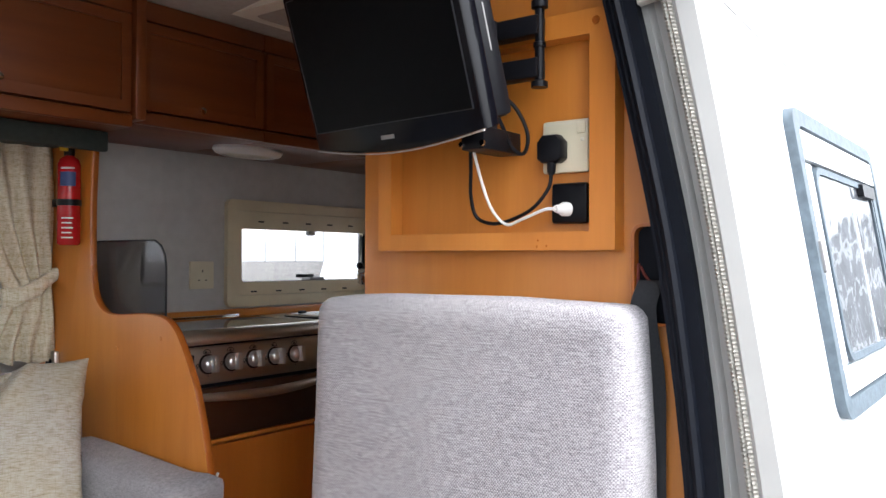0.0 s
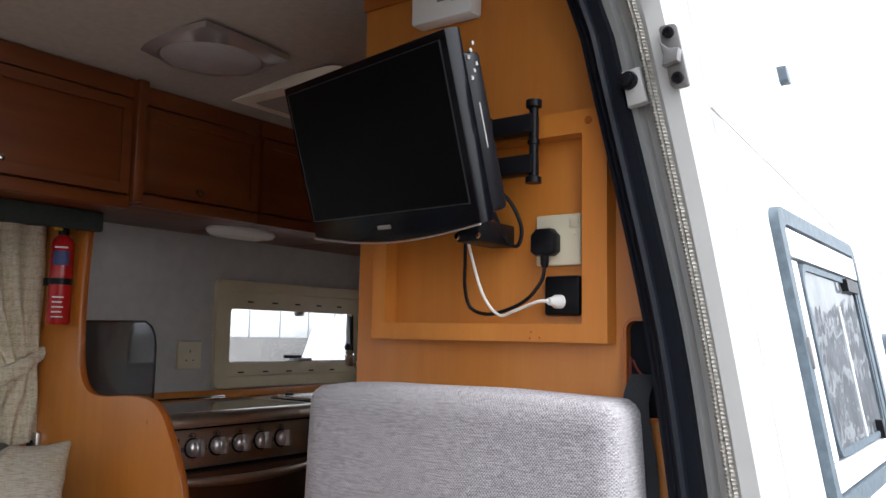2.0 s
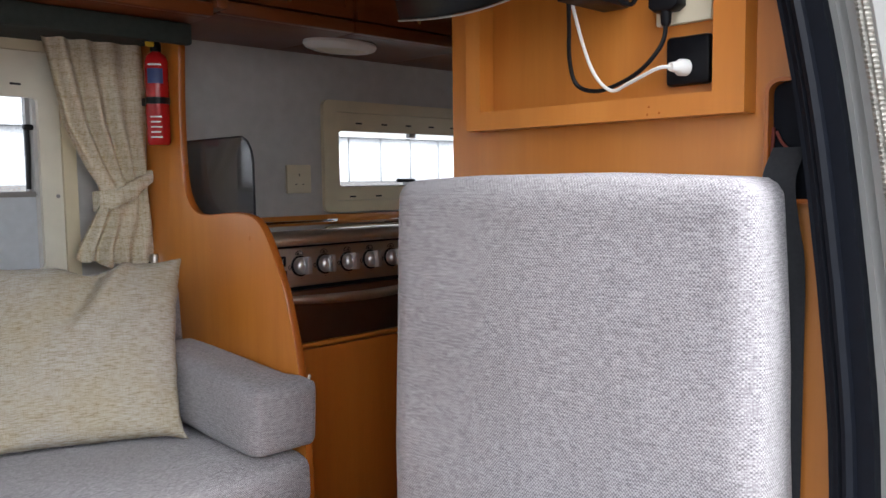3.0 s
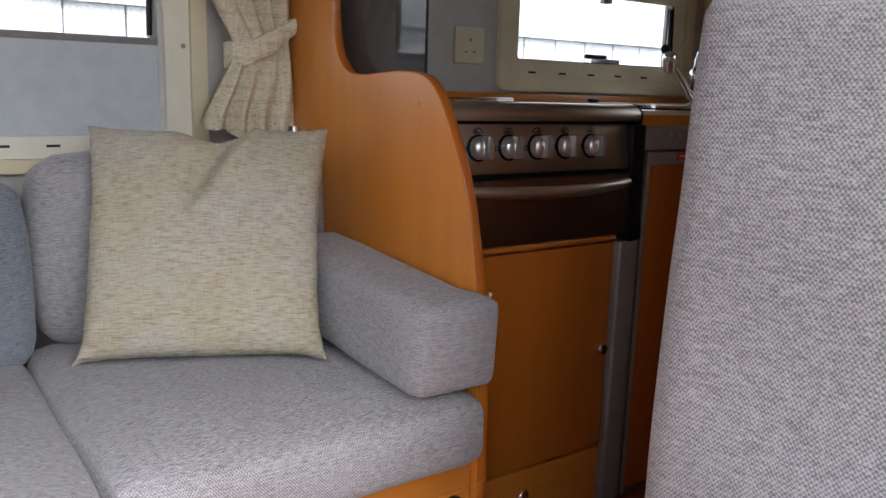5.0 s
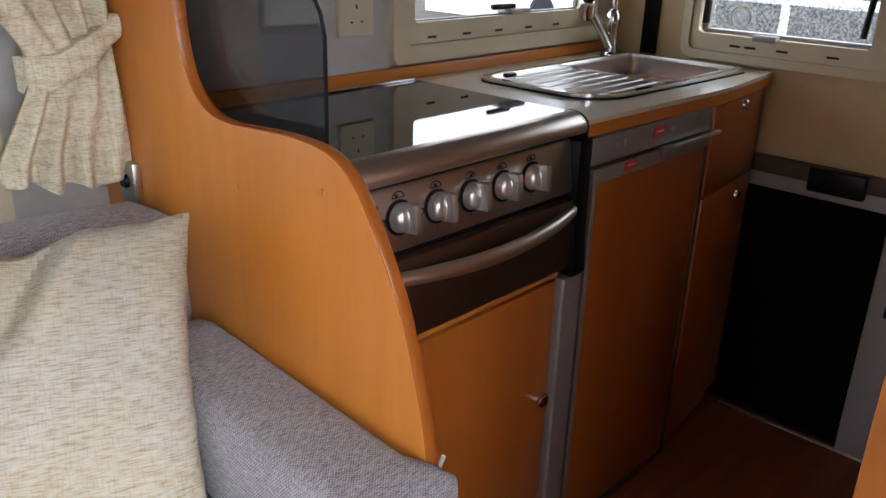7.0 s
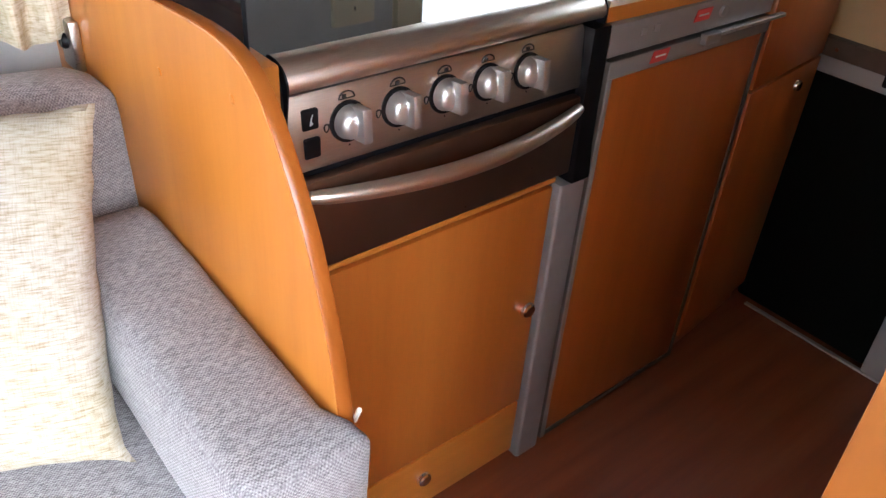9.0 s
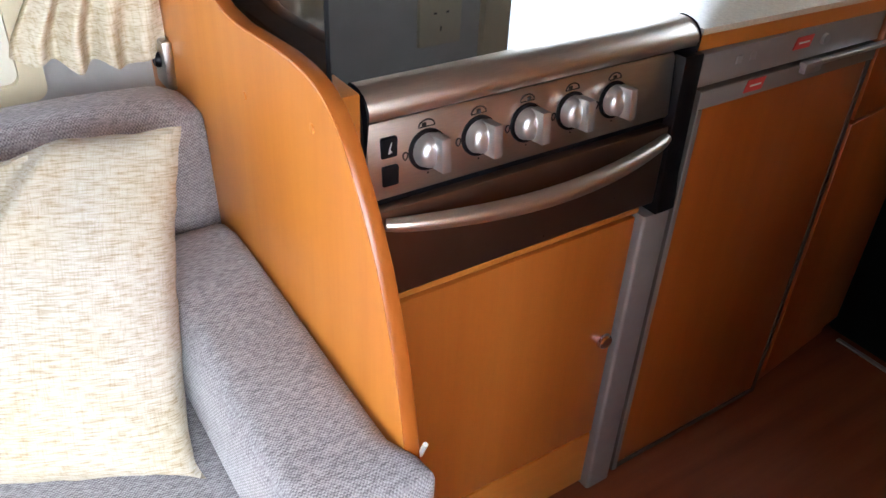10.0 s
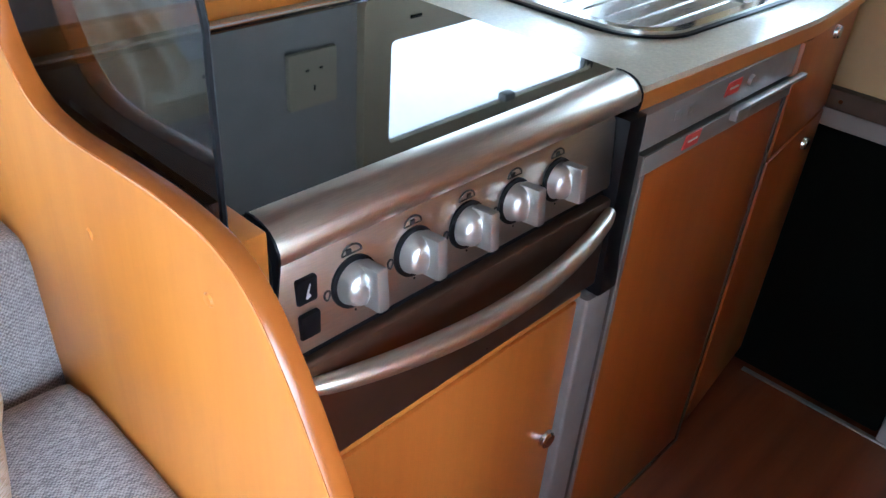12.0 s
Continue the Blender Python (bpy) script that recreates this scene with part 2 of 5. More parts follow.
def glass(name, tint, rough, ripple=0.0, wet=0.0):
    m = bpy.data.materials.new(name)
    m.use_nodes = True
    n, l = m.node_tree.nodes, m.node_tree.links
    n.clear()
    out, mx = n.new("ShaderNodeOutputMaterial"), n.new("ShaderNodeMixShader")
    tr, gl = n.new("ShaderNodeBsdfTransparent"), n.new("ShaderNodeBsdfGlossy")
    lw_ = n.new("ShaderNodeLayerWeight")
    lw_.inputs[0].default_value = 0.5
    pw, fr = n.new("ShaderNodeMath"), n.new("ShaderNodeMapRange")
    pw.operation = "POWER"
    pw.inputs[1].default_value = 4.0
    l.new(lw_.outputs["Facing"], pw.inputs[0]), l.new(pw.outputs[0], fr.inputs[0])
    fr.inputs["To Min"].default_value, fr.inputs["To Max"].default_value = 0.04, 0.7
    tr.inputs[0].default_value = (*tint, 1)
    gl.inputs["Roughness"].default_value = rough
    if ripple:
        tc, nz, bp = n.new("ShaderNodeTexCoord"), n.new("ShaderNodeTexNoise"), n.new("ShaderNodeBump")
        nz.inputs["Scale"].default_value = 12
        bp.inputs["Strength"].default_value, bp.inputs["Distance"].default_value = ripple, 0.01
        l.new(tc.outputs["Object"], nz.inputs["Vector"]), l.new(nz.outputs["Fac"], bp.inputs["Height"])
        l.new(bp.outputs[0], gl.inputs["Normal"])
    if wet:
        tw, nw, rw_ = n.new("ShaderNodeTexCoord"), n.new("ShaderNodeTexNoise"), n.new("ShaderNodeValToRGB")
        nw.inputs["Scale"].default_value, nw.inputs["Detail"].default_value = 170, 2
        e = rw_.color_ramp.elements
        e[0].position, e[0].color, e[1].position, e[1].color = 0.40, (*[c * (1 - wet) for c in tint], 1), 0.52, (*tint, 1)
        l.new(tw.outputs["Object"], nw.inputs["Vector"]), l.new(nw.outputs["Fac"], rw_.inputs[0]), l.new(rw_.outputs[0], tr.inputs[0])
    l.new(fr.outputs[0], mx.inputs[0]), l.new(tr.outputs[0], mx.inputs[1]), l.new(gl.outputs[0], mx.inputs[2])
    l.new(mx.outputs[0], out.inputs[0])
    return m


M_GLASS = glass("clear_acrylic_pane", (0.95, 0.96, 0.97), 0.02, 0.15, 0.12)
M_WET = glass("rain_beaded_pane", (0.92, 0.93, 0.94), 0.02, 0.3, 0.4)
M_SMOKE = glass("smoked_glass", (0.50, 0.50, 0.51), 0.01)
M_HOB = plain("black_hob_glass", (0.010, 0.010, 0.011), 0.035, vary=0.2, bumpy=0)
M_HOB.rough(M_HOB.noise(9, (1, 1, 1), 4), 0.01, 0.05)
M_HOB.b.inputs["IOR"].default_value = 1.75
M_HOB = M_HOB.m

# -- mesh helpers --
POSES = {}


def thing(name, base, label, category, group="", m=None):
    ob = new(name)
    ob.empty_display_size = 0.05
    ob.matrix_world = m if m else Matrix.Translation(base)
    POSES[ob] = ob.matrix_world.copy()
    return tagged(ob, label, category, group)


def to_mesh(name, bm, material):
    me = bpy.data.meshes.new(name)
    bmesh.ops.recalc_face_normals(bm, faces=bm.faces)
    bm.to_mesh(me)
    bm.free()
    me.materials.append(material)
    me.set_sharp_from_angle(angle=radians(40))
    return me


def part(name, bm, material, parent, label="", local=False):
    """One mesh under a thing or under a part. The bmesh is in world metres, or in the thing's own axes if local."""
    m = POSES[parent]
    if not local:
        bm.transform(m.inverted())
    ob = new(name, to_mesh(name, bm, material))
    ob.parent = parent
    POSES[ob] = m
    return tagged(ob, label)


def solo(name, bm, material, label="", category="", group="", kind="", base=(0, 0, 0)):
    bm.transform(Matrix.Translation(base).inverted())
    ob = new(name, to_mesh(name, bm, material))
    ob.location = base
    POSES[ob] = Matrix.Translation(base)
    return tagged(ob, label, category, group, kind)


def B():
    return bmesh.new()


def box(bm, x0, x1, y0, y1, z0, z1, r=0.0, seg=2):
    t = bmesh.new()
    bmesh.ops.create_cube(t, size=1)
    t.transform(Matrix.Translation(((x0 + x1) / 2, (y0 + y1) / 2, (z0 + z1) / 2)) @ Matrix.Diagonal((abs(x1 - x0), abs(y1 - y0), abs(z1 - z0), 1)))
    if r:
        made = bmesh.ops.bevel(t, geom=t.edges[:] + t.verts[:], offset=r, segments=seg, profile=0.5, affect="EDGES", clamp_overlap=True)
        for f in made["faces"]:
            f.smooth = True
    join(bm, t, flat=True)
    return bm


def join(bm, t, m=None, flat=False):
    if m:
        t.transform(m)
    if not flat:
        for f in t.faces:
            f.smooth = True
    me = bpy.data.meshes.new("tmp")
    t.to_mesh(me)
    t.free()
    bm.from_mesh(me)
    bpy.data.meshes.remove(me)
    return bm


def prism(bm, pts, axis, lo, hi, r=0.0, seg=2):
    """A flat outline made thick along an axis: x takes (y, z), y takes (x, z), z takes (x, y)."""
    t = bmesh.new()
    put = {"x": lambda a, b, c: (c, a, b), "y": lambda a, b, c: (a, c, b), "z": lambda a, b, c: (a, b, c)}[axis]
    v0 = [t.verts.new(put(a, b, lo)) for a, b in pts]
    v1 = [t.verts.new(put(a, b, hi)) for a, b in pts]
    t.faces.new(v0), t.faces.new(v1[::-1])
    for k in range(len(pts)):
        j = (k + 1) % len(pts)
        t.faces.new((v0[j], v0[k], v1[k], v1[j])).smooth = len(pts) > 6
    bmesh.ops.recalc_face_normals(t, faces=t.faces)
    if r:
        caps = [e for e in t.edges if e.verts[0] in v0 and e.verts[1] in v0 or e.verts[0] in v1 and e.verts[1] in v1]
        made = bmesh.ops.bevel(t, geom=caps, offset=r, segments=seg, profile=0.5, affect="EDGES", clamp_overlap=True)
        for f in made["faces"]:
            f.smooth = True
    return join(bm, t, flat=True)


def rounded(x0, x1, y0, y1, r, seg=5):
    pts = []
    for cx, cy, a in ((x1 - r, y1 - r, 0), (x0 + r, y1 - r, 90), (x0 + r, y0 + r, 180), (x1 - r, y0 + r, 270)):
        for k in range(seg + 1):
            t = radians(a + 90 * k / seg)
            pts.append((cx + r * math.cos(t), cy + r * math.sin(t)))
    return pts


def ring(bm, outer, inner, axis, lo, hi):
    """A flat frame between two outlines with as many points, made thick along an axis."""
    put = {"x": lambda p, c: (c, p[0], p[1]), "y": lambda p, c: (p[0], c, p[1]), "z": lambda p, c: (p[0], p[1], c)}[axis]
    t = bmesh.new()
    vs = [[t.verts.new(put(p, c)) for p in q] for q, c in ((outer, lo), (inner, lo), (inner, hi), (outer, hi))]
    n = len(outer)
    for a in range(4):
        for k in range(n):
            j = (k + 1) % n
            t.faces.new((vs[a][k], vs[a][j], vs[(a + 1) % 4][j], vs[(a + 1) % 4][k]))
    return join(bm, t, flat=True)


def tube(bm, pts, r, seg=8, taper=None):
    t = bmesh.new()
    P = [Vector(p) for p in pts]
    rings = []
    side = None
    for k, p in enumerate(P):
        d = (P[min(k + 1, len(P) - 1)] - P[max(k - 1, 0)]).normalized()
        if side is None:
            side = d.orthogonal().normalized()
        side = (side - d * side.dot(d)).normalized()
        up = d.cross(side)
        rr = taper[k] if taper else r
        rings.append([t.verts.new(p + rr * (math.cos(2 * math.pi * a / seg) * side + math.sin(2 * math.pi * a / seg) * up)) for a in range(seg)])
    for a, b in zip(rings, rings[1:]):
        for k in range(seg):
            j = (k + 1) % seg
            t.faces.new((a[k], a[j], b[j], b[k]))
    t.faces.new(rings[0][::-1]), t.faces.new(rings[-1])
    return join(bm, t)


def spline(pts, n=8):
    """A smooth line through the points."""
    P = [Vector(p) for p in pts]
    out = []
    for k in range(len(P) - 1):
        a, b, c, d = P[max(k - 1, 0)], P[k], P[k + 1], P[min(k + 2, len(P) - 1)]
        for s in range(n):
            t = s / n
            out.append(0.5 * (2 * b + (c - a) * t + (2 * a - 5 * b + 4 * c - d) * t * t + (3 * b - a - 3 * c + d) * t ** 3))
    return out + [P[-1]]


def lathe(bm, profile, m, seg=24):
    """Turns (radius, height) pairs about z, then places them by m."""
    t = bmesh.new()
    rings = [[t.verts.new((r * math.cos(2 * math.pi * k / seg), r * math.sin(2 * math.pi * k / seg), h)) for k in range(seg)] for r, h in profile]
    for a, b in zip(rings, rings[1:]):
        for k in range(seg):
            j = (k + 1) % seg
            t.faces.new((a[k], a[j], b[j], b[k]))
    t.faces.new(rings[0][::-1]), t.faces.new(rings[-1])
    return join(bm, t, m)


def pad(bm, size, r, bulge, n=14, m=None, wobble=0.0, seed=0):
    """A padded block: rounded edges of radius r, faces that swell by bulge."""
    t = bmesh.new()
    bmesh.ops.create_cube(t, size=2)
    bmesh.ops.subdivide_edges(t, edges=t.edges[:], cuts=n, use_grid_fill=True)
    h = Vector(size) / 2
    for v in t.verts:
        p = v.co.copy()
        q = Vector([p[k] * h[k] for k in range(3)])
        inner = Vector([max(-(h[k] - r), min(h[k] - r, q[k])) for k in range(3)])
        d = q - inner
        if d.length > 1e-6:
            q = inner + d.normalized() * r
        for k in range(3):
            a, b = (k + 1) % 3, (k + 2) % 3
            if abs(p[k]) > 0.999:
                q[k] += math.copysign(bulge * (1 - p[a] ** 2) * (1 - p[b] ** 2), p[k])
        if wobble:
            q += Vector(noise.noise_vector(q * 7 + Vector((seed, 0, 0)))) * wobble
        v.co = q
    return join(bm, t, m)


def facing(x, y, z, towards):
    """A pose whose z axis points along the given way."""
    return Matrix.Translation((x, y, z)) @ Vector(towards).to_track_quat("Z", "Y").to_matrix().to_4x4()



# -- the van: shell --
X_FRONT, X_REAR, Y_DOOR, Y_WALL, Z_CEIL = -1.75, 2.25, 0.72, 2.56, 2.14


def structure(name, bm, material, label):
    return solo(name, bm, material, label, kind="structure")


structure("floor", box(B(), X_FRONT, X_REAR, 0.74, Y_WALL, FL - 0.06, FL), M_FLOOR, "red-brown wood-effect vinyl floor inside the van")
ROOF = [(0.83, 2.165), (1.0, 2.185), (1.4, 2.198), (1.75, 2.183), (2.13, 2.140), (2.62, 2.10)]
arch = [(p.x, p.y) for p in spline([(y, z, 0) for y, z in ROOF], 5)]
structure("ceiling", prism(B(), arch + [(y, z + 0.03) for y, z in arch[::-1]], "x", X_FRONT, X_REAR), M_CEIL, "cream carpet-lined van ceiling, gently arched")


def wall_with_hole(name, axis, lo, hi, a0, a1, b0, b1, hole, material, label):
    h0, h1, k0, k1 = hole
    bm = ring(B(), [(a0, b0), (a1, b0), (a1, b1), (a0, b1)], [(h0, k0), (h1, k0), (h1, k1), (h0, k1)], axis, lo, hi)
    return structure(name, bm, material, label)


wall_with_hole("wall_lounge", "y", Y_WALL, 2.62, X_FRONT, 0.872, FL, Z_CEIL, (-0.35, 0.61, 1.24, 1.76), M_LINING, "off-white lined van side behind the sofa")
wall_with_hole("wall_kitchen", "y", 2.49, 2.525, 0.874, X_REAR, FL, Z_CEIL, (1.45, 2.08, 1.40, 1.69), M_LINING, "off-white lined van side behind the kitchen")
wall_with_hole("wall_rear", "x", 2.205, 2.27, 0.86, 2.488, 1.13, 2.19, (1.83, 2.235, 1.385, 1.75), M_TAN, "tan padded lining of the rear doors")
wall_with_hole("wall_front", "x", X_FRONT - 0.05, X_FRONT, 0.74, 2.62, FL, Z_CEIL, (0.92, 2.42, 1.18, 1.95), M_LINING, "lined front of the van round the windscreen opening")
structure("roof", box(B(), X_FRONT - 0.05, X_REAR + 0.04, 0.96, 2.64, 2.66, 2.70), M_PAINT, "white van roof")
bm = B()
box(bm, X_FRONT, -0.44, 0.68, 0.74, FL - 0.3, 2.66)
structure("wall_nearside_front", bm, M_PAINT, "white van side ahead of the door")

# sloping nearside skin behind the door, seen as the pillar's back
def side_y(z):
    """How far the nearside skin stands out at a height."""
    return 0.698 - 0.172 * (1.70 - z) if z < 1.70 else 0.698 + 0.19 * (z - 1.70)


prof = [(side_y(z), z) for z in (0.35, 0.7, 1.0, 1.3, 1.7, 1.85, 2.0, 2.2, 2.42, 2.66, 2.80)]
bm = B()
prism(bm, [(y - 0.014, z) for y, z in prof] + [(y + 0.006, z) for y, z in prof[::-1]], "x", 0.8405, 2.20)
skin = structure("wall_nearside", bm, M_PAINT, "white painted nearside van skin")
structure("wall_upper_offside", box(B(), X_FRONT, X_REAR, 2.60, 2.64, 2.14, 2.66), M_PAINT, "white high-roof side of the van")
structure("wall_upper_rear", box(B(), X_REAR, X_REAR + 0.04, 0.90, 2.60, 2.2, 2.66), M_PAINT, "white high-roof rear of the van")
structure("wall_upper_door", box(B(), -0.44, 0.84, 0.80, 0.84, 2.19, 2.66), M_PAINT, "white van side above the door opening")
bm = B()
box(bm, -0.44, 0.50, 0.74, 0.95, 2.06, Z_CEIL, 0.01)
structure("trim", bm, M_PILLAR, "painted header over the side door opening")
bm = B()
box(bm, -0.44, 0.78, 0.66, 0.76, FL - 0.25, FL - 0.002, 0.01)
structure("door_sill", bm, M_PILLAR, "grey-white painted sill of the side door")

# the fittings round the side door share one true scale about the doorway
NEAR_SCALE = Matrix.Translation((-0.2, 0.385, 1.525)) @ Matrix.Scale(1.07, 4) @ Matrix.Translation((0.2, -0.385, -1.525))

# -- door pillar, seal, seat belt --
pillar = thing("door_pillar", (0.78, 0.72, FL), "grey-white painted door pillar with sealant bead", "door pillar")


def inner_y(z):
    pts = ((0.4, 0.735), (1.0, 0.731), (1.22, 0.741), (1.35, 0.755), (1.48, 0.772), (1.55, 0.784), (1.62, 0.798), (1.69, 0.814), (1.77, 0.832), (1.87, 0.856), (1.95, 0.874), (2.04, 0.905), (2.2, 0.97))
    for (a, ya), (b, yb) in zip(pts, pts[1:]):
        if z <= b:
            return ya + (yb - ya) * (z - a) / (b - a)
    return pts[-1][1]


def strip(bm, zs, cross):
    """Sweeps a cross-section, given at each height, up the pillar."""
    t = bmesh.new()
    rows = [[t.verts.new((x, y, z)) for x, y in cross(z)] for z in zs]
    for a, b in zip(rows, rows[1:]):
        for k in range(len(a)):
            j = (k + 1) % len(a)
            t.faces.new((a[k], a[j], b[j], b[k]))
    t.faces.new(rows[0][::-1]), t.faces.new(rows[-1])
    return join(bm, t)


ZS = [0.4 + 0.05 * k for k in range(37)]


def pillar_cross(z):
    a, b = inner_y(z) - 0.034, side_y(z) - 0.002
    w = a - b
    return [(0.84, a), (0.775, a), (0.768, a - 0.18 * w), (0.782, a - 0.24 * w), (0.784, a - 0.42 * w), (0.760, a - 0.50 * w), (0.752, a - 0.64 * w), (0.756, a - 0.88 * w), (0.768, b + 0.004), (0.785, b), (0.84, b)]


part("pillar_pressing", strip(B(), ZS, pillar_cross), M_PILLAR, pillar)


def bead_cross(z):
    a, b = inner_y(z) - 0.034, side_y(z) - 0.014
    w = a - b
    c = a - 0.45 * w
    k, j = 0.0016 * math.sin(z * 1250), 0.0016 * math.sin(z * 1250 + 2.2)
    return [(0.782, c + 0.0085), (0.754 + k, c + 0.0065), (0.7505 + k, c + 0.0025), (0.7535, c), (0.7505 + j, c - 0.0025), (0.754 + j, c - 0.0065), (0.782, c - 0.0085)]


part("sealant_bead", strip(B(), [0.4 + 0.0015 * k for k in range(1173)], bead_cross), M_BEAD, pillar, "stippled grey sealant bead")


def seal_cross(off, w, x):
    def f(z):
        y = inner_y(z) - off
        return [(x + w, y), (x + 0.3 * w, y - 0.1 * w), (x, y - 0.5 * w), (x + 0.3 * w, y - 0.9 * w), (x + w, y - w)]
    return f


def seal_base(z):
    y = inner_y(z)
    return [(0.79, y + 0.004), (0.757, y + 0.003), (0.755, y - 0.041), (0.79, y - 0.042)]


seal = thing("door_seal", (0.77, 0.76, FL), "black rubber seal round the side door opening", "door seal")
part("rubber_channel", strip(B(), ZS, seal_base), M_RUBBER, seal)
for off, w, x in ((0.0, 0.016, 0.752), (0.012, 0.013, 0.744), (0.025, 0.016, 0.757)):
    part("rubber_lip", strip(B(), ZS, seal_cross(off, w, x)), M_RUBBER, seal)
stud = thing("door_stop", (0.755, side_y(1.88) + 0.05, 1.88), "black rubber door stop on a painted bracket", "door stop")
sy = inner_y(1.88) - 0.050
part("bracket", prism(B(), [(sy - 0.030, 1.846), (sy - 0.003, 1.842), (sy + 0.006, 1.892), (sy - 0.019, 1.895)], "x", 0.750, 0.768, 0.003), M_PILLAR, stud)
part("buffer", lathe(B(), [(0.0125, 0), (0.0125, 0.005), (0.011, 0.008), (0.0085, 0.008), (0.0085, 0.012), (0.0, 0.013)], facing(0.750, sy - 0.006, 1.877, (-1, 0, 0)), 14), M_BLACK, stud, "black rubber buffer")
strk = thing("door_striker", (0.75, side_y(1.898), 1.898), "steel door striker plate with two dark bolts", "striker")
ky = side_y(1.898) + 0.004
plate = [(ky + y + 0.19 * (z - 1.898), z) for y, z in rounded(-0.012, 0.012, 1.855, 1.941, 0.006)]
part("plate", prism(B(), plate, "x", 0.744, 0.752, 0.001), M_STEELDK, strk)
hook = [(ky + y, z) for y, z in ((-0.010, 1.886), (0.010, 1.882), (0.008, 1.894), (0.013, 1.914), (0.002, 1.904), (-0.012, 1.902))]
part("hook", prism(B(), hook, "x", 0.728, 0.7435, 0.002), M_STEELDK, strk)
for z in (1.867, 1.929):
    part("bolt", lathe(B(), [(0.0075, 0), (0.0075, 0.005), (0.004, 0.0055), (0.0035, 0.003), (0.0, 0.003)], facing(0.744, ky + 0.19 * (z - 1.898), z, (-1, 0, 0)), 10), M_BLACK, strk, "dark hexagon bolt")

belt = thing("seat_belt", (0.76, 0.80, 1.0), "black seat belt webbing from a dark wall slot", "seat belt")
bm = B()
ring(bm, rounded(0.770, 0.834, 1.43, 1.565, 0.015), rounded(0.774, 0.830, 1.434, 1.561, 0.012), "x", 0.8, 0.819)
part("slot_rim", bm, M_EDGE, belt)
part("slot", prism(B(), rounded(0.772, 0.832, 1.432, 1.563, 0.013), "x", 0.8145, 0.8185), M_RUBBER, belt, "dark recess")
bm = B()
tube(bm, spline([(0.812, 0.829, 1.512), (0.808, 0.828, 1.48), (0.804, 0.823, 1.45)], 5), 0.0022, 6)
tube(bm, spline([(0.813, 0.826, 1.508), (0.809, 0.818, 1.496), (0.806, 0.808, 1.486)], 5), 0.0018, 6)
part("red_cord", bm, plain("dull_red_webbing", (0.16, 0.03, 0.02), 0.8).m, belt)
bm = B()
t = bmesh.new()
line = spline([(0.803, 0.806, 1.49), (0.794, 0.814, 1.455), (0.796, 0.810, 1.41), (0.800, 0.804, 1.36), (0.800, 0.803, 1.25), (0.800, 0.803, 0.95), (0.800, 0.803, 0.535)], 6)
rows = []
for p in line:
    rows.append([t.verts.new(p + Vector((dx, dy, 0))) for dx, dy in ((-0.004, 0.017), (0.0, 0.019), (0.006, -0.014), (0.002, -0.017))])
for a, b in zip(rows, rows[1:]):
    for k in range(4):
        t.faces.new((a[k], a[(k + 1) % 4], b[(k + 1) % 4], b[k]))
t.faces.new(rows[0]), t.faces.new(rows[-1])
join(bm, t)
part("webbing", bm, M_BELT, belt)

# -- window and details in the nearside skin --
def skin_y(z):
    return side_y(z) - 0.014


def on_skin(bm, x0, x1, z0, z1, proud, deep, r=0.0, seg=5):
    """A plate that follows the skin's slope."""
    t = bmesh.new()
    pts = rounded(x0, x1, z0, z1, r, seg) if r else [(x0, z0), (x1, z0), (x1, z1), (x0, z1)]
    f = [t.verts.new((x, skin_y(z) - proud, z)) for x, z in pts]
    g = [t.verts.new((x, skin_y(z) + deep, z)) for x, z in pts]
    t.faces.new(f), t.faces.new(g[::-1])
    for k in range(len(pts)):
        j = (k + 1) % len(pts)
        t.faces.new((f[j], f[k], g[k], g[j]))
    return join(bm, t, flat=True)


def skin_frame(bm, o, i, proud, deep):
    t = bmesh.new()
    vs = []
    for q, d in ((o, -proud), (i, -proud), (i, deep), (o, deep)):
        vs.append([t.verts.new((x, skin_y(z) + d, z)) for x, z in q])
    n = len(o)
    for a in range(4):
        for k in range(n):
            j = (k + 1) % n
            t.faces.new((vs[a][k], vs[a][j], vs[(a + 1) % 4][j], vs[(a + 1) % 4][k]))
    return join(bm, t, flat=True)


sw_ = thing("window_4", (1.27, 0.62, 1.31), "grey-framed acrylic window in the white van side", "window")
sw_["kind"] = "structure"
M_FRAMEGREY = plain("weathered_blue_grey_rubber", (0.085, 0.115, 0.14), 0.55, vary=0.4, scale=60, bumpy=0.3).m
win = part("window_frame", skin_frame(B(), rounded(0.975, 1.585, 1.30, 1.735, 0.03), rounded(1.00, 1.56, 1.325, 1.71, 0.022), 0.014, 0.002), M_FRAMEGREY, sw_, "weathered grey rubber frame")
part("backing", on_skin(B(), 1.001, 1.559, 1.326, 1.709, 0.0035, 0.0), M_FRAMEGREY, win)
part("top_bar", on_skin(B(), 1.010, 1.555, 1.662, 1.704, 0.013, 0.003, 0.003), M_PAINT, win, "white painted top bar")
part("bottom_bar", on_skin(B(), 1.010, 1.555, 1.331, 1.365, 0.013, 0.003, 0.003), M_PAINT, win, "white painted bottom bar")
part("side_panel", on_skin(B(), 1.010, 1.062, 1.3695, 1.6575, 0.008, 0.003, 0.003), M_PAINT, win)
part("slide_bar", on_skin(B(), 1.522, 1.552, 1.3695, 1.6575, 0.012, 0.003, 0.003), M_FRAMEGREY, win, "blue-grey slide bar")
part("inner_seal", skin_frame(B(), rounded(1.066, 1.518, 1.3695, 1.6575, 0.035), rounded(1.076, 1.508, 1.380, 1.647, 0.03), 0.011, 0.004), M_FRAMEGREY, win)
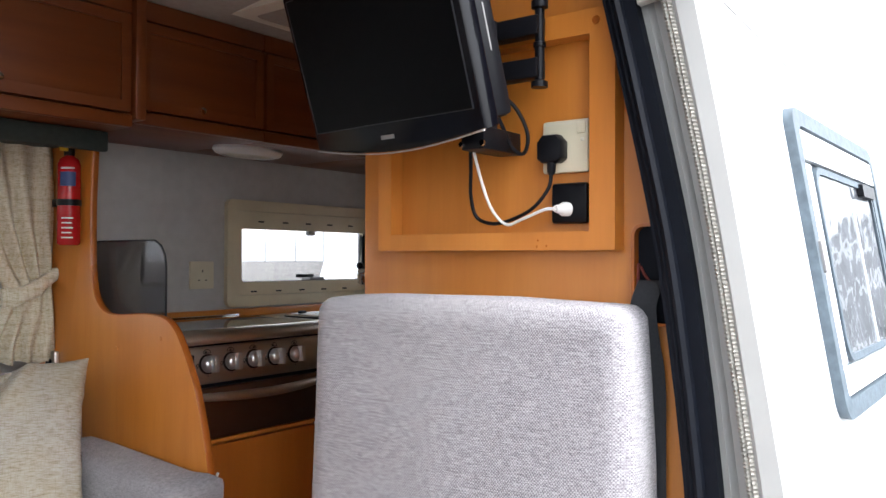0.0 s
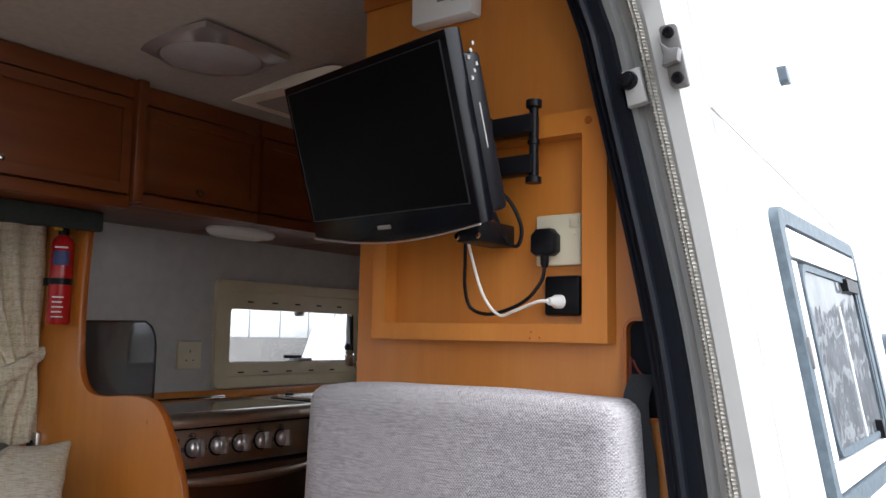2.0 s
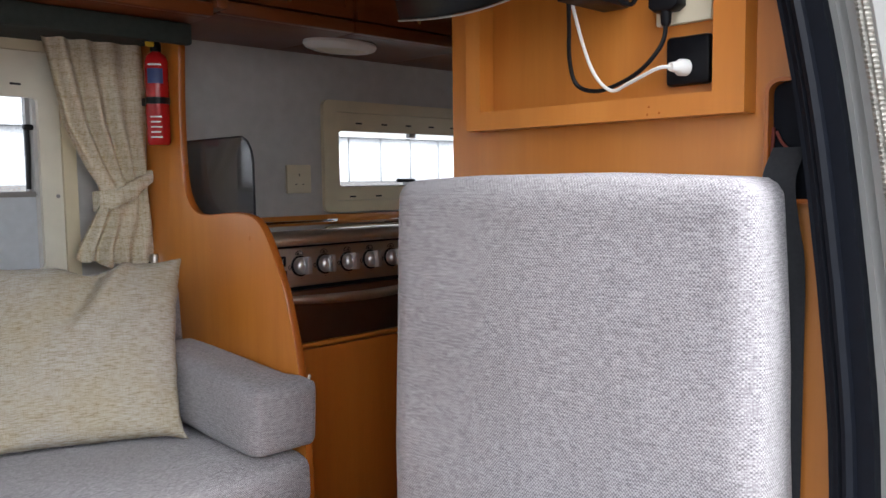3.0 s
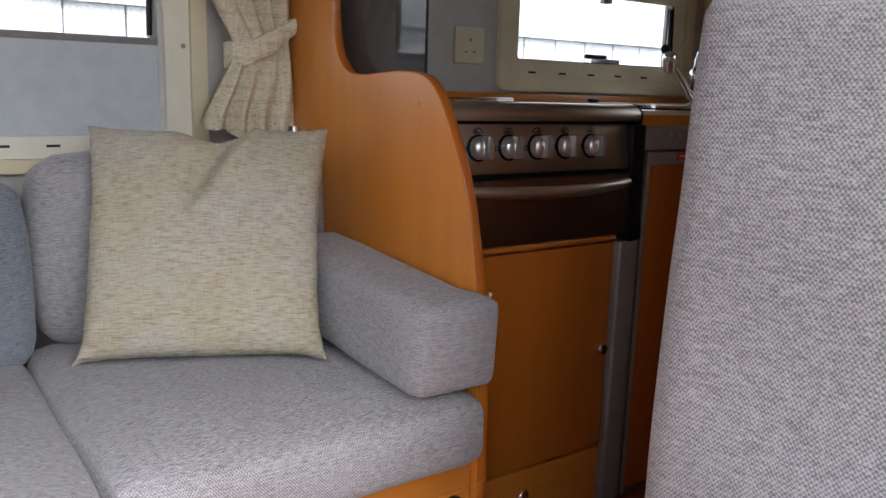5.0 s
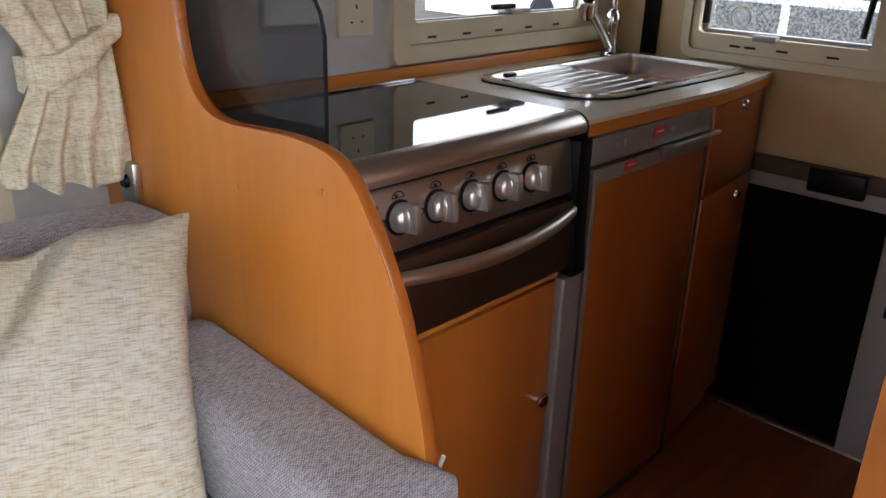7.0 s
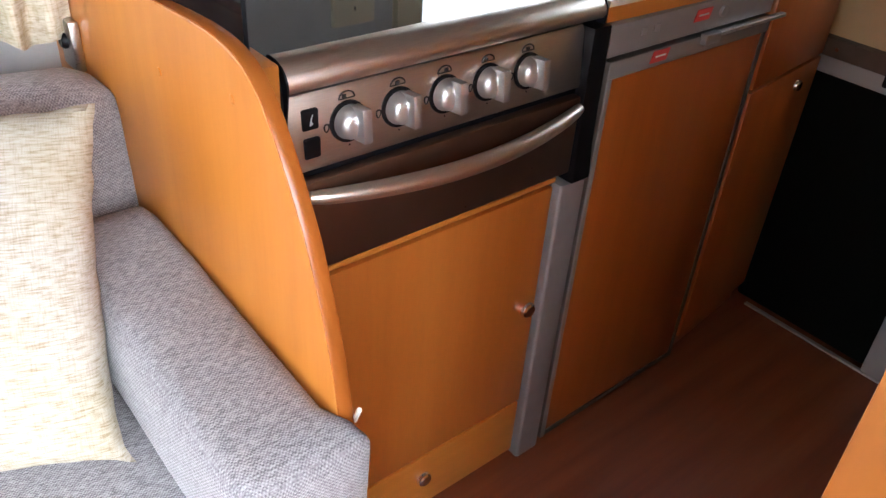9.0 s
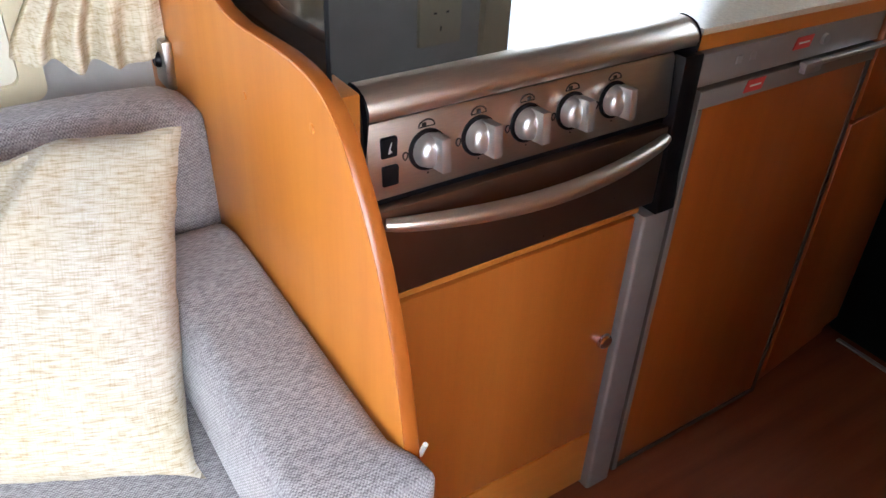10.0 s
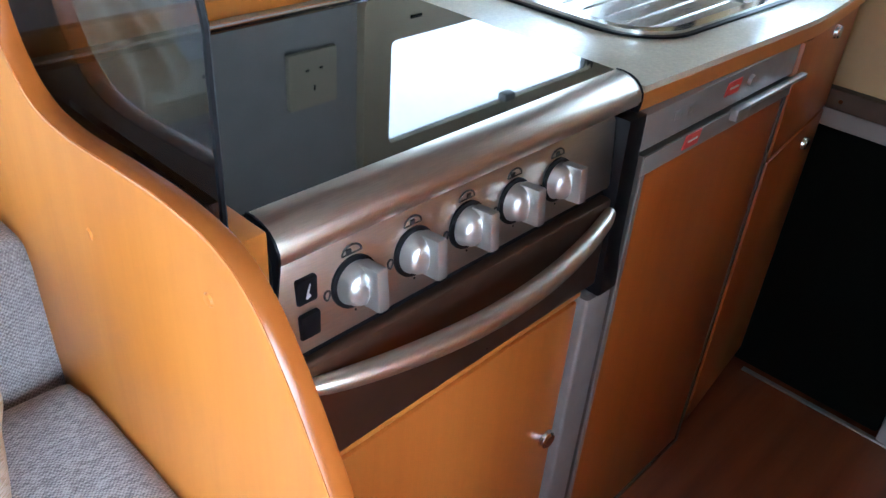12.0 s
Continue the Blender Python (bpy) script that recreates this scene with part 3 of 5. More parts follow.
part("pane", on_skin(B(), 1.075, 1.509, 1.379, 1.648, 0.0085, 0.0065, 0.028), glass("grey_tinted_outer_pane", (0.7, 0.72, 0.74), 0.02, 0.5), win, "tinted pane with wet reflections")
part("blind", on_skin(B(), 1.075, 1.509, 1.379, 1.648, 0.0062, 0.0036, 0.028), plain("crumpled_silver_blind", (0.30, 0.31, 0.33), 0.4, vary=0.55, scale=16, bumpy=0.9).m, win, "crumpled silver blind behind the pane")
part("divider", on_skin(B(), 1.315, 1.322, 1.381, 1.60, 0.0102, 0.0087), M_PAINT, win)
part("catch", on_skin(B(), 1.40, 1.515, 1.632, 1.655, 0.018, 0.0115, 0.003), M_BLACK, win, "black catch")
part("latch", on_skin(B(), 1.44, 1.455, 1.367, 1.40, 0.018, 0.0115, 0.003), M_BLACK, win, "black latch")
part("pull", on_skin(B(), 0.988, 0.996, 1.50, 1.545, 0.018, 0.0145, 0.003), M_GREYTRIM, win)
part("rivet", on_skin(B(), 1.44, 1.448, 1.344, 1.352, 0.0145, 0.0132, 0.003), M_GREYTRIM, win)
cap = solo("rain_cap", on_skin(B(), 1.31, 1.335, 2.015, 2.05, 0.016, 0.0, 0.007), M_FRAMEGREY, "small grey cap on the van side", "cap", base=(1.32, skin_y(2.03), 2.03))
t = bmesh.new()
tri = [(1.57, 1.606), (1.70, 1.594), (1.58, 1.578)]
rows = [[t.verts.new((x, skin_y(z) - d, z)) for x, z in tri] for d in (0.002, 0.0)]
t.faces.new(rows[0]), t.faces.new(rows[1][::-1])
for k in range(3):
    t.faces.new((rows[0][k], rows[0][(k + 1) % 3], rows[1][(k + 1) % 3], rows[1][k]))
badge = solo("sticker", join(B(), t, flat=True), M_FRAMEGREY, "small dark grey triangular sticker on the van side", "sticker", base=(1.61, skin_y(1.59), 1.59))
flap = solo("service_flap", on_skin(B(), 1.80, 2.0, 1.36, 1.56, 0.01, 0.0, 0.02), M_FRAMEGREY, "grey flap on the white van side", "flap", base=(1.9, skin_y(1.45), 1.36))
crease = solo("panel_crease", tube(B(), [(0.80 + 0.1 * k, skin_y(1.838 - 0.0102 * k) - 0.0003, 1.838 - 0.0102 * k) for k in range(14)], 0.0016, 6), M_PILLAR, "fine crease line in the van side", "crease", kind="structure")

# -- tall unit with the television panel --
NFL = 0.5297
tall = thing("tall_cupboard", (0.82, 1.1, NFL), "tall orange cherry-wood cupboard with a framed front panel", "cupboard")
bm = B()
prism(bm, [(inner_y(z) - 0.01, z) for z in (NFL, 0.8, 1.0, 1.22, 1.35, 1.57, 1.74, 1.87, 1.95, 2.04, 2.15)] + [(1.335, 2.15), (1.335, NFL)], "x", 0.82, 0.838, 0.002)
part("front_panel", bm, M_WOOD, tall)
part("side_panel", box(B(), 0.8385, 1.90, 1.317, 1.335, NFL, 2.15, 0.002), M_WOOD, tall)
part("top_rail", box(B(), 0.812, 0.8195, 0.96, 1.337, 2.115, 2.15, 0.002), M_EDGE, tall)
part("front_frame", ring(B(), [(0.853, 1.530), (1.277, 1.530), (1.277, 1.862), (0.853, 1.862)], [(0.891, 1.556), (1.249, 1.556), (1.249, 1.828), (0.891, 1.828)], "x", 0.790, 0.8195), M_WOOD, tall)
for y, z in ((0.972, 1.544), (0.974, 1.535), (0.958, 1.536)):
    part("screw_hole", lathe(B(), [(0.0016, 0), (0.0012, 0.0004), (0.0, 0.0004)], facing(0.790, y, z, (-1, 0, 0)), 8), M_EDGE, tall)
part("screw_cap", lathe(B(), [(0.006, 0), (0.005, 0.002), (0, 0.0022)], facing(0.790, 0.881, 1.845, (-1, 0, 0)), 12), M_EDGE, tall)

# -- television --
BL, BR, TR, TL = Vector((0.739, 1.373, 1.695)), Vector((0.637, 0.976, 1.680)), Vector((0.556, 0.955, 1.921)), Vector((0.652, 1.349, 1.934))
ax = (BR - BL + TR - TL).normalized()
az = (TL - BL + TR - BR).normalized()
ay = az.cross(ax).normalized()
az = ax.cross(ay)
TVM = Matrix((ax, ay, az)).transposed().to_4x4()
TVM.translation = (BL + BR + TR + TL) / 4
TW, TH = 0.415, 0.256
tv = thing("television", (0, 0, 0), "black flat television on a swivel wall bracket", "television", m=TVM)
low = [(-TW / 2, TH / 2), (-TW / 2, -TH / 2 + 0.004)] + [(-TW / 2 + TW * k / 12, -TH / 2 + 0.004 - 0.016 * math.sin(math.pi * k / 12)) for k in range(1, 12)] + [(TW / 2, -TH / 2 + 0.004), (TW / 2, TH / 2)]
part("casing", prism(B(), low, "y", 0.0, 0.028, 0.004), M_GLOSSBLK, tv, local=True)
part("screen", box(B(), -TW / 2 + 0.013, TW / 2 - 0.013, -0.0015, 0.004, -TH / 2 + 0.032, TH / 2 - 0.013), M_SCREEN, tv, "dark switched-off screen", local=True)
o_ = [(-TW / 2 + 0.012, -TH / 2 + 0.031), (TW / 2 - 0.012, -TH / 2 + 0.031), (TW / 2 - 0.012, TH / 2 - 0.012), (-TW / 2 + 0.012, TH / 2 - 0.012)]
i_ = [(-TW / 2 + 0.0132, -TH / 2 + 0.0322), (TW / 2 - 0.0132, -TH / 2 + 0.0322), (TW / 2 - 0.0132, TH / 2 - 0.0132), (-TW / 2 + 0.0132, TH / 2 - 0.0132)]
part("screen_rim", ring(B(), o_, i_, "y", -0.0022, 0.002), M_DARKGREY, tv, "thin dark grey screen rim", local=True)
part("back_shell", box(B(), -TW / 2 + 0.03, TW / 2 - 0.006, 0.0285, 0.062, -TH / 2 + 0.012, TH / 2 - 0.03, 0.008), M_BLACK, tv, local=True)
part("trim_line", tube(B(), [(x, -0.001, z - 0.001) for x, z in low[1:14]], 0.0012, 6), M_SATIN, tv, "thin silver trim line", local=True)
part("badge", box(B(), -0.018, 0.012, -0.003, 0.0, -TH / 2 + 0.008, -TH / 2 + 0.014), M_GREYPL, tv, local=True)
for k in range(6):
    part("socket", box(B(), TW / 2 - 0.0065, TW / 2 - 0.005, 0.036 + 0.006 * (k % 3), 0.040 + 0.006 * (k % 3), 0.06 + 0.009 * k, 0.065 + 0.009 * k), M_GREYTRIM, tv, local=True)
part("print", box(B(), TW / 2 - 0.0065, TW / 2 - 0.0055, 0.042, 0.044, -0.03, 0.03), M_GREYTRIM, tv, local=True)
brk = thing("television_bracket", (0.80, 0.97, 1.81), "black steel swivel bracket with two arms", "bracket")
part("pivot", lathe(B(), [(0.008, -0.06), (0.012, -0.06), (0.012, -0.052), (0.007, -0.05), (0.007, -0.004), (0.009, -0.003), (0.009, 0.003), (0.007, 0.004), (0.007, 0.05), (0.012, 0.052), (0.012, 0.062), (0, 0.062)], Matrix.Translation((0.77, 0.958, 1.818)), 14), M_BLACK, brk)
part("wall_plate", box(B(), 0.805, 0.8195, 1.06, 1.12, 1.74, 1.86, 0.003), M_BLACK, brk)
for z in (1.845, 1.785):
    part("arm", box(B(), 0.757, 0.783, 0.955, 1.07, z - 0.014, z + 0.014, 0.003), M_BLACK, brk)
part("wall_arm", box(B(), 0.757, 0.806, 1.07, 1.10, 1.765, 1.865, 0.002), M_BLACK, brk)
part("lower_bracket", box(B(), 0.72, 0.8195, 1.018, 1.058, 1.672, 1.705, 0.003), M_BLACK, brk)
for y in (1.02, 1.056):
    part("screw", lathe(B(), [(0.005, 0), (0.004, 0.003), (0, 0.003)], facing(0.72, y, 1.68, (-1, 0, 0)), 8), M_CHROME, brk)
part("mount", box(B(), 0.70, 0.76, 1.02, 1.06, 1.70, 1.86, 0.004), M_BLACK, brk)

# -- sockets, plug, leads on the panel --
sk = thing("mains_socket", (0.82, 0.95, 1.68), "ivory plastic mains socket with rocker switch", "socket")
part("plate", box(B(), 0.810, 0.8195, 0.903, 0.976, 1.641, 1.716, 0.003), M_IVORY, sk)
part("rocker", box(B(), 0.807, 0.811, 0.906, 0.920, 1.695, 1.712, 0.003), M_IVORY, sk)
part("indicator", box(B(), 0.8095, 0.811, 0.909, 0.915, 1.684, 1.689, 0.001), M_CRPALE, sk)
pg = thing("mains_plug", (0.80, 0.963, 1.67), "black moulded mains plug in the socket", "plug")
part("body", prism(B(), [(0.933, 1.660), (0.933, 1.684), (0.942, 1.694), (0.964, 1.694), (0.973, 1.684), (0.973, 1.660), (0.965, 1.654), (0.941, 1.654)], "x", 0.785, 0.8095, 0.005), M_BLACK, pg)
part("boot", lathe(B(), [(0.007, 0), (0.006, 0.014), (0.0035, 0.018)], facing(0.795, 0.953, 1.655, (0, 0, -1)), 10), M_BLACK, pg)
ab = thing("aerial_socket", (0.82, 0.93, 1.6), "black plastic aerial socket plate", "socket")
part("plate", box(B(), 0.806, 0.8195, 0.903, 0.960, 1.568, 1.626, 0.005), M_BLACK, ab)
part("connector", lathe(B(), [(0.010, 0), (0.010, 0.010), (0.007, 0.014), (0.005, 0.024), (0.0, 0.024)], facing(0.806, 0.932, 1.588, (-1, 0.35, 0)), 14), M_WHITEPL, ab, "white aerial plug")
lead = tube(B(), spline([(0.795, 0.953, 1.640), (0.792, 0.956, 1.618), (0.785, 0.975, 1.592), (0.79, 1.01, 1.577), (0.795, 1.05, 1.570), (0.79, 1.078, 1.580), (0.78, 1.082, 1.61), (0.765, 1.072, 1.65), (0.74, 1.055, 1.70)], 8), 0.0028, 8)
lead1 = solo("power_lead", lead, M_BLACK, "black power lead hanging in a loop", "cable", base=(0.79, 1.0, 1.58))
lead = tube(B(), spline([(0.784, 0.940, 1.588), (0.780, 0.956, 1.587), (0.785, 0.995, 1.575), (0.79, 1.025, 1.568), (0.79, 1.05, 1.59), (0.78, 1.062, 1.63), (0.75, 1.064, 1.70)], 8), 0.0023, 8)
lead2 = solo("aerial_lead", lead, M_WHITEPL, "white aerial lead curving up to the television", "cable", base=(0.79, 1.0, 1.57))
lead = tube(B(), spline([(0.75, 1.03, 1.76), (0.775, 1.005, 1.74), (0.79, 0.99, 1.70), (0.795, 0.998, 1.672), (0.79, 1.015, 1.68), (0.77, 1.025, 1.72), (0.75, 1.04, 1.77)], 8), 0.003, 8)
lead3 = solo("looped_lead", lead, M_BLACK, "black lead looped behind the bracket", "cable", base=(0.79, 1.0, 1.7))
th = thing("heating_controller", (0.82, 1.14, 2.08), "white wall controller with a small grey display", "controller")
part("case", box(B(), 0.785, 0.8195, 1.083, 1.205, 2.050, 2.112, 0.006), M_WHITEPL, th)
part("display", box(B(), 0.7835, 0.786, 1.125, 1.15, 2.080, 2.098), M_GREYPL, th, "grey display")
for k in range(4):
    part("button", box(B(), 0.783, 0.786, 1.10 + 0.02 * (k % 2) - 0.006, 1.108 + 0.02 * (k % 2) - 0.006, 2.076 + 0.014 * (k // 2), 2.083 + 0.014 * (k // 2)), M_GREYTRIM, th)

# -- travel seat --
seat = thing("travel_seat", (0.6, 1.03, NFL), "grey woven forward-facing travel seat with square backrest", "seat")
bm = B()
pad(bm, (0.12, 0.486, 0.502), 0.022, 0.009, 30, pose(0.728, 1.044, 1.207, 0, 0, 5.0), 0.003, 3)
for v in bm.verts:
    v.co.y = 1.034 + (v.co.y - 1.034) * (1 + 0.07 * (1.44 - v.co.z) / 0.5)
part("backrest", bm, M_GREY, seat)
bm = B()
pad(bm, (0.36, 0.52, 0.13), 0.035, 0.010, 12, pose(0.565, 1.03, 0.925, 0, -2, 0), 0.004, 5)
for v in bm.verts:
    v.co.y = 1.03 + (v.co.y - 1.03) * (1 - 0.28 * max(0.0, min(1.0, (0.66 - v.co.x) / 0.12)))
part("seat_cushion", bm, M_GREY, seat)
part("seat_base", box(B(), 0.45, 0.80, 0.86, 1.20, NFL, 0.860, 0.008), M_WOOD, seat)

for ob in (pillar, seal, stud, strk, belt, skin, sw_, cap, badge, flap, crease, tall, tv, brk, sk, pg, ab, lead1, lead2, lead3, th, seat):
    ob.matrix_basis = NEAR_SCALE @ ob.matrix_basis

# -- sofa --
sofa = thing("sofa_base", (0.3, 2.0, FL), "orange cherry-wood sofa base with framed front", "sofa base")
part("carcass", box(B(), -0.9, 0.850, 1.83, 2.5, FL, 0.80, 0.003), M_WOODX, sofa)
for x0, x1 in ((-0.3, 0.30), (0.32, 0.85)):
    part("top_rail", box(B(), x0, x1, 1.805, 1.829, 0.745, 0.797, 0.003), M_WOODX, sofa)
    part("bottom_rail", box(B(), x0, x1, 1.805, 1.829, FL, 0.53, 0.003), M_WOODX, sofa)
    part("stile", box(B(), x1 - 0.06, x1, 1.805, 1.829, 0.5305, 0.7445, 0.003), M_WOOD, sofa)
outl = thing("round_socket", (0.81, 1.80, 0.71), "round black socket on the sofa base", "socket")
part("flange", lathe(B(), [(0.022, 0), (0.022, 0.006), (0.017, 0.010), (0.012, 0.006), (0.0, 0.005)], facing(0.815, 1.804, 0.72, (0, -1, 0)), 20), M_BLACK, outl)
for name, size, at, label in (
    ("seat_cushion", (0.545, 0.60, 0.115), (0.578, 2.06, 0.858), "grey woven sofa seat cushion beside the kitchen panel"),
    ("seat_cushion", (0.645, 0.58, 0.115), (-0.022, 2.02, 0.856), "grey woven sofa seat cushion further from the kitchen"),
):
    bm = B()
    pad(bm, size, 0.032, 0.010, 12, pose(*at), 0.004, at[0] * 9)
    solo(name, bm, M_GREY, label, "cushion", "sofa cushions", base=(at[0], at[1], 0.80))
for at, size, turn, label in (((0.595, 2.36, 1.070), (0.52, 0.13, 0.315), 0, "grey woven sofa back cushion under the window"), ((0.028, 2.30, 1.045), (0.56, 0.13, 0.31), 6, "blue-grey woven back cushion leaning beside another")):
    bm = B()
    pad(bm, size, 0.04, 0.016, 12, pose(*at, -4, 0, turn), 0.005, at[0] * 7 + 2)
    solo("back_cushion", bm, M_GREY if turn == 0 else M_BLUEGREY, label, "cushion", "sofa cushions", base=(at[0], at[1], 0.918))
bm = B()
pad(bm, (0.128, 0.50, 0.145), 0.022, 0.005, 14, pose(0.785, 2.022, 1.003, 3, 0, 0), 0.002, 8)
for v in bm.verts:
    if v.co.x > 0.8 and v.co.y < 1.815:
        v.co.x += 0.024 * min(1.0, (1.815 - v.co.y) / 0.02)
solo("arm_cushion", bm, M_GREY, "grey woven arm cushion against the kitchen end panel", "cushion", "sofa cushions", base=(0.788, 2.03, 0.93))

# scatter cushion
CT, CB = Vector((0.595, 2.215, 1.2855)), Vector((0.51, 2.075, 0.938))
cx = (Vector((0.77, 2.124, 1.288)) - Vector((0.42, 2.306, 1.283))).normalized()
cz = (CT - CB).normalized()
cy = cz.cross(cx).normalized()
cz = cx.cross(cy)
CM = Matrix((cx, cy, cz)).transposed().to_4x4()
CM.translation = (CT + CB) / 2 + cy * 0.02
bm = B()
t = bmesh.new()
N, CW, CH = 56, 0.397, 0.400
grid = {}
for s in (0, 1):
    for i in range(N + 1):
        for j in range(N + 1):
            u, v = 2 * i / N - 1, 2 * j / N - 1
            if s and (i in (0, N) or j in (0, N)):
                grid[s, i, j] = grid[0, i, j]
                continue
            rim = max(abs(u), abs(v)) ** 8
            pin_u = 1 - 0.095 * (1 - abs(v) ** (6 if v < 0 else 2)) * abs(u) ** 6 + 0.016 * rim * noise.noise(Vector((7.0, v * 6, u)))
            pin_v = 1 - 0.065 * (1 - abs(u) ** (6 if v < 0 else 2)) * abs(v) ** 6 + 0.014 * rim * noise.noise(Vector((u * 6, 3.0, v)))
            edge = (1 - abs(u) ** 2.6) * (1 - abs(v) ** 2.6)
            thick = 0.062 * max(edge, 0) ** 0.45
            x, z = u * CW / 2 * pin_u, v * CH / 2 * pin_v
            fold = 0.024 * math.exp(-((u - 0.12 - 0.55 * (v - 0.75)) / 0.10) ** 2) * max(0.0, v - 0.05) * (1 - v ** 8)
            dent = 0.016 * math.exp(-((u - 0.05) / 0.18) ** 2 - ((v - 0.98) / 0.12) ** 2)
            y = (-1 if s == 0 else 1) * thick
            if s == 0:
                y += fold * 2.0 - 0.018 * math.exp(-((u - 0.30 - 0.5 * (v - 0.75)) / 0.09) ** 2) * max(0.0, v)
            y += 0.005 * noise.noise(Vector((u * 3, v * 3, s * 7.0))) * max(edge, 0) ** 0.3
            y += 0.0042 * rim * noise.noise(Vector((u * 11, v * 11, 2.0))) + 0.0022 * noise.noise(Vector((u * 9 + 4, v * 9, s * 3.0))) * max(edge, 0) ** 0.3
            pucker = math.exp(-((1 - abs(u)) / 0.16) ** 2) * (1 - v ** 8)
            y += 0.0045 * pucker * math.sin(v * 23 + 2.0 * math.sin(v * 5 + u)) * (1 - rim)
            z -= dent * 1.3
            grid[s, i, j] = t.verts.new((x, y, z))
    for i in range(N):
        for j in range(N):
            q = [grid[s, i, j], grid[s, i + 1, j], grid[s, i + 1, j + 1], grid[s, i, j + 1]]
            t.faces.new(q if s == 0 else q[::-1])
join(bm, t)
sc = thing("scatter_cushion", (0, 0, 0), "cream slub linen scatter cushion leaning on the sofa", "cushion", m=CM)
part("cover", bm, M_CREAM, sc, local=True)

# -- kitchen end panel --
key = [(1.790, 0.75), (1.797, 0.95), (1.812, 1.067), (1.829, 1.145), (1.855, 1.226), (1.876, 1.270), (1.903, 1.317), (1.934, 1.358), (1.972, 1.381), (2.03, 1.388), (2.10, 1.385), (2.17, 1.381), (2.222, 1.388), (2.257, 1.415), (2.276, 1.46), (2.283, 1.53), (2.284, 1.64), (2.279, 1.73), (2.274, 1.80), (2.272, 1.84)]
front = [(1.790, FL)] + [(p.x, p.y) for p in spline([(y, z, 0) for y, z in key], 4)]
pp = front + [(2.555, 1.84), (2.555, FL)]
ep = thing("kitchen_end_panel", (0.861, 2.1, FL), "curved orange cherry-wood end panel between sofa and cooker", "panel")
part("board", prism(B(), pp, "x", 0.852, 0.870, 0.003, 3), M_WOOD, ep)
t = bmesh.new()
rows = []
for k, (y, z) in enumerate(front):
    a, b = Vector(front[max(k - 1, 0)]), Vector(front[min(k + 1, len(front) - 1)])
    d = (b - a).normalized()
    n = Vector((-d.y, d.x))
    rows.append([t.verts.new((x, y + n.x * o, z + n.y * o)) for x, o in ((0.8528, -0.003), (0.8528, 0.0004), (0.8555, 0.0016), (0.861, 0.0022), (0.8665, 0.0016), (0.8692, 0.0004), (0.8692, -0.003))])
for a, b in zip(rows, rows[1:]):
    for k in range(7):
        t.faces.new((a[k], a[(k + 1) % 7], b[(k + 1) % 7], b[k]))
part("edge_lipping", join(B(), t), M_EDGE, ep, "rounded darker edge lipping")
for y, z in ((1.985, 1.335), (2.16, 1.30)):
    part("screw_cap", lathe(B(), [(0.0055, 0), (0.0045, 0.0015), (0, 0.0016)], facing(0.852, y, z, (-1, 0, 0)), 12), M_WOOD, ep)
part("hook", lathe(B(), [(0.003, 0), (0.003, 0.02), (0.0, 0.021)], facing(0.873, 1.812, 1.040, (0.1, -0.3, 1)), 8), M_WHITEPL, ep, "small white peg")
brk_ = part("bracket", box(B(), 0.838, 0.8515, 2.425, 2.475, 1.205, 1.275, 0.003), M_STEEL, ep, "steel bracket")
part("bolt", lathe(B(), [(0.011, 0), (0.011, 0.004), (0.008, 0.008), (0.004, 0.008), (0, 0.007)], facing(0.838, 2.448, 1.245, (-1, 0, 0)), 14), M_BLACK, brk_, "black bolt")

sg = thing("splash_guard", (0.888, 2.15, 1.36), "smoked glass splash guard beside the hob", "splash guard")
gp = [(2.018, 1.350), (2.018, 1.50), (2.024, 1.525), (2.038, 1.545), (2.062, 1.557), (2.30, 1.557), (2.33, 1.557), (2.47, 1.557), (2.47, 1.350)]
part("pane", prism(B(), gp, "x", 0.8855, 0.8905), M_SMOKE, sg)
part("polished_edge", tube(B(), [(0.888, y, z) for y, z in gp[:8]], 0.0027, 6), M_BLACK, sg, "dark polished glass edge")

# -- cooker --
ck = thing("cooker", (1.17, 2.2, FL + 0.5), "built-in steel cooker with grill, five knobs and black glass lid", "cooker")
part("side_block", box(B(), 0.872, 0.9205, 2.016, 2.075, 1.262, 1.344, 0.002), M_WOODX, ck, "wooden infill")
part("side_seal", prism(B(), [(2.075, 1.335), (2.05, 1.338), (2.028, 1.33), (2.020, 1.31), (2.020, 1.28), (2.024, 1.21), (2.04, 1.21), (2.04, 1.30)], "x", 0.9212, 0.9255, 0.001), M_BLACK, ck, "black side seal")
part("body", box(B(), 0.9215, 1.424, 2.036, 2.44, 1.066, 1.322, 0.003), M_BLACK, ck)
lid = part("glass_lid", prism(B(), rounded(0.922, 1.424, 2.0535, 2.425, 0.006), "z", 1.330, 1.339), M_HOB, ck, "black reflective glass lid")
part("hinge_strip", box(B(), 0.93, 1.416, 2.414, 2.424, 1.3395, 1.343, 0.001), M_CHROME, ck)
nose = [(2.0525, 1.330), (2.0525, 1.3405), (2.044, 1.3412), (2.034, 1.3398), (2.025, 1.336), (2.018, 1.330), (2.0138, 1.323), (2.0130, 1.315), (2.016, 1.309), (2.022, 1.307), (2.029, 1.312), (2.036, 1.320), (2.044, 1.327)]
part("front_rail", prism(B(), nose, "x", 0.929, 1.422, 0.001), M_RAIL, ck, "rounded brushed steel front rail")
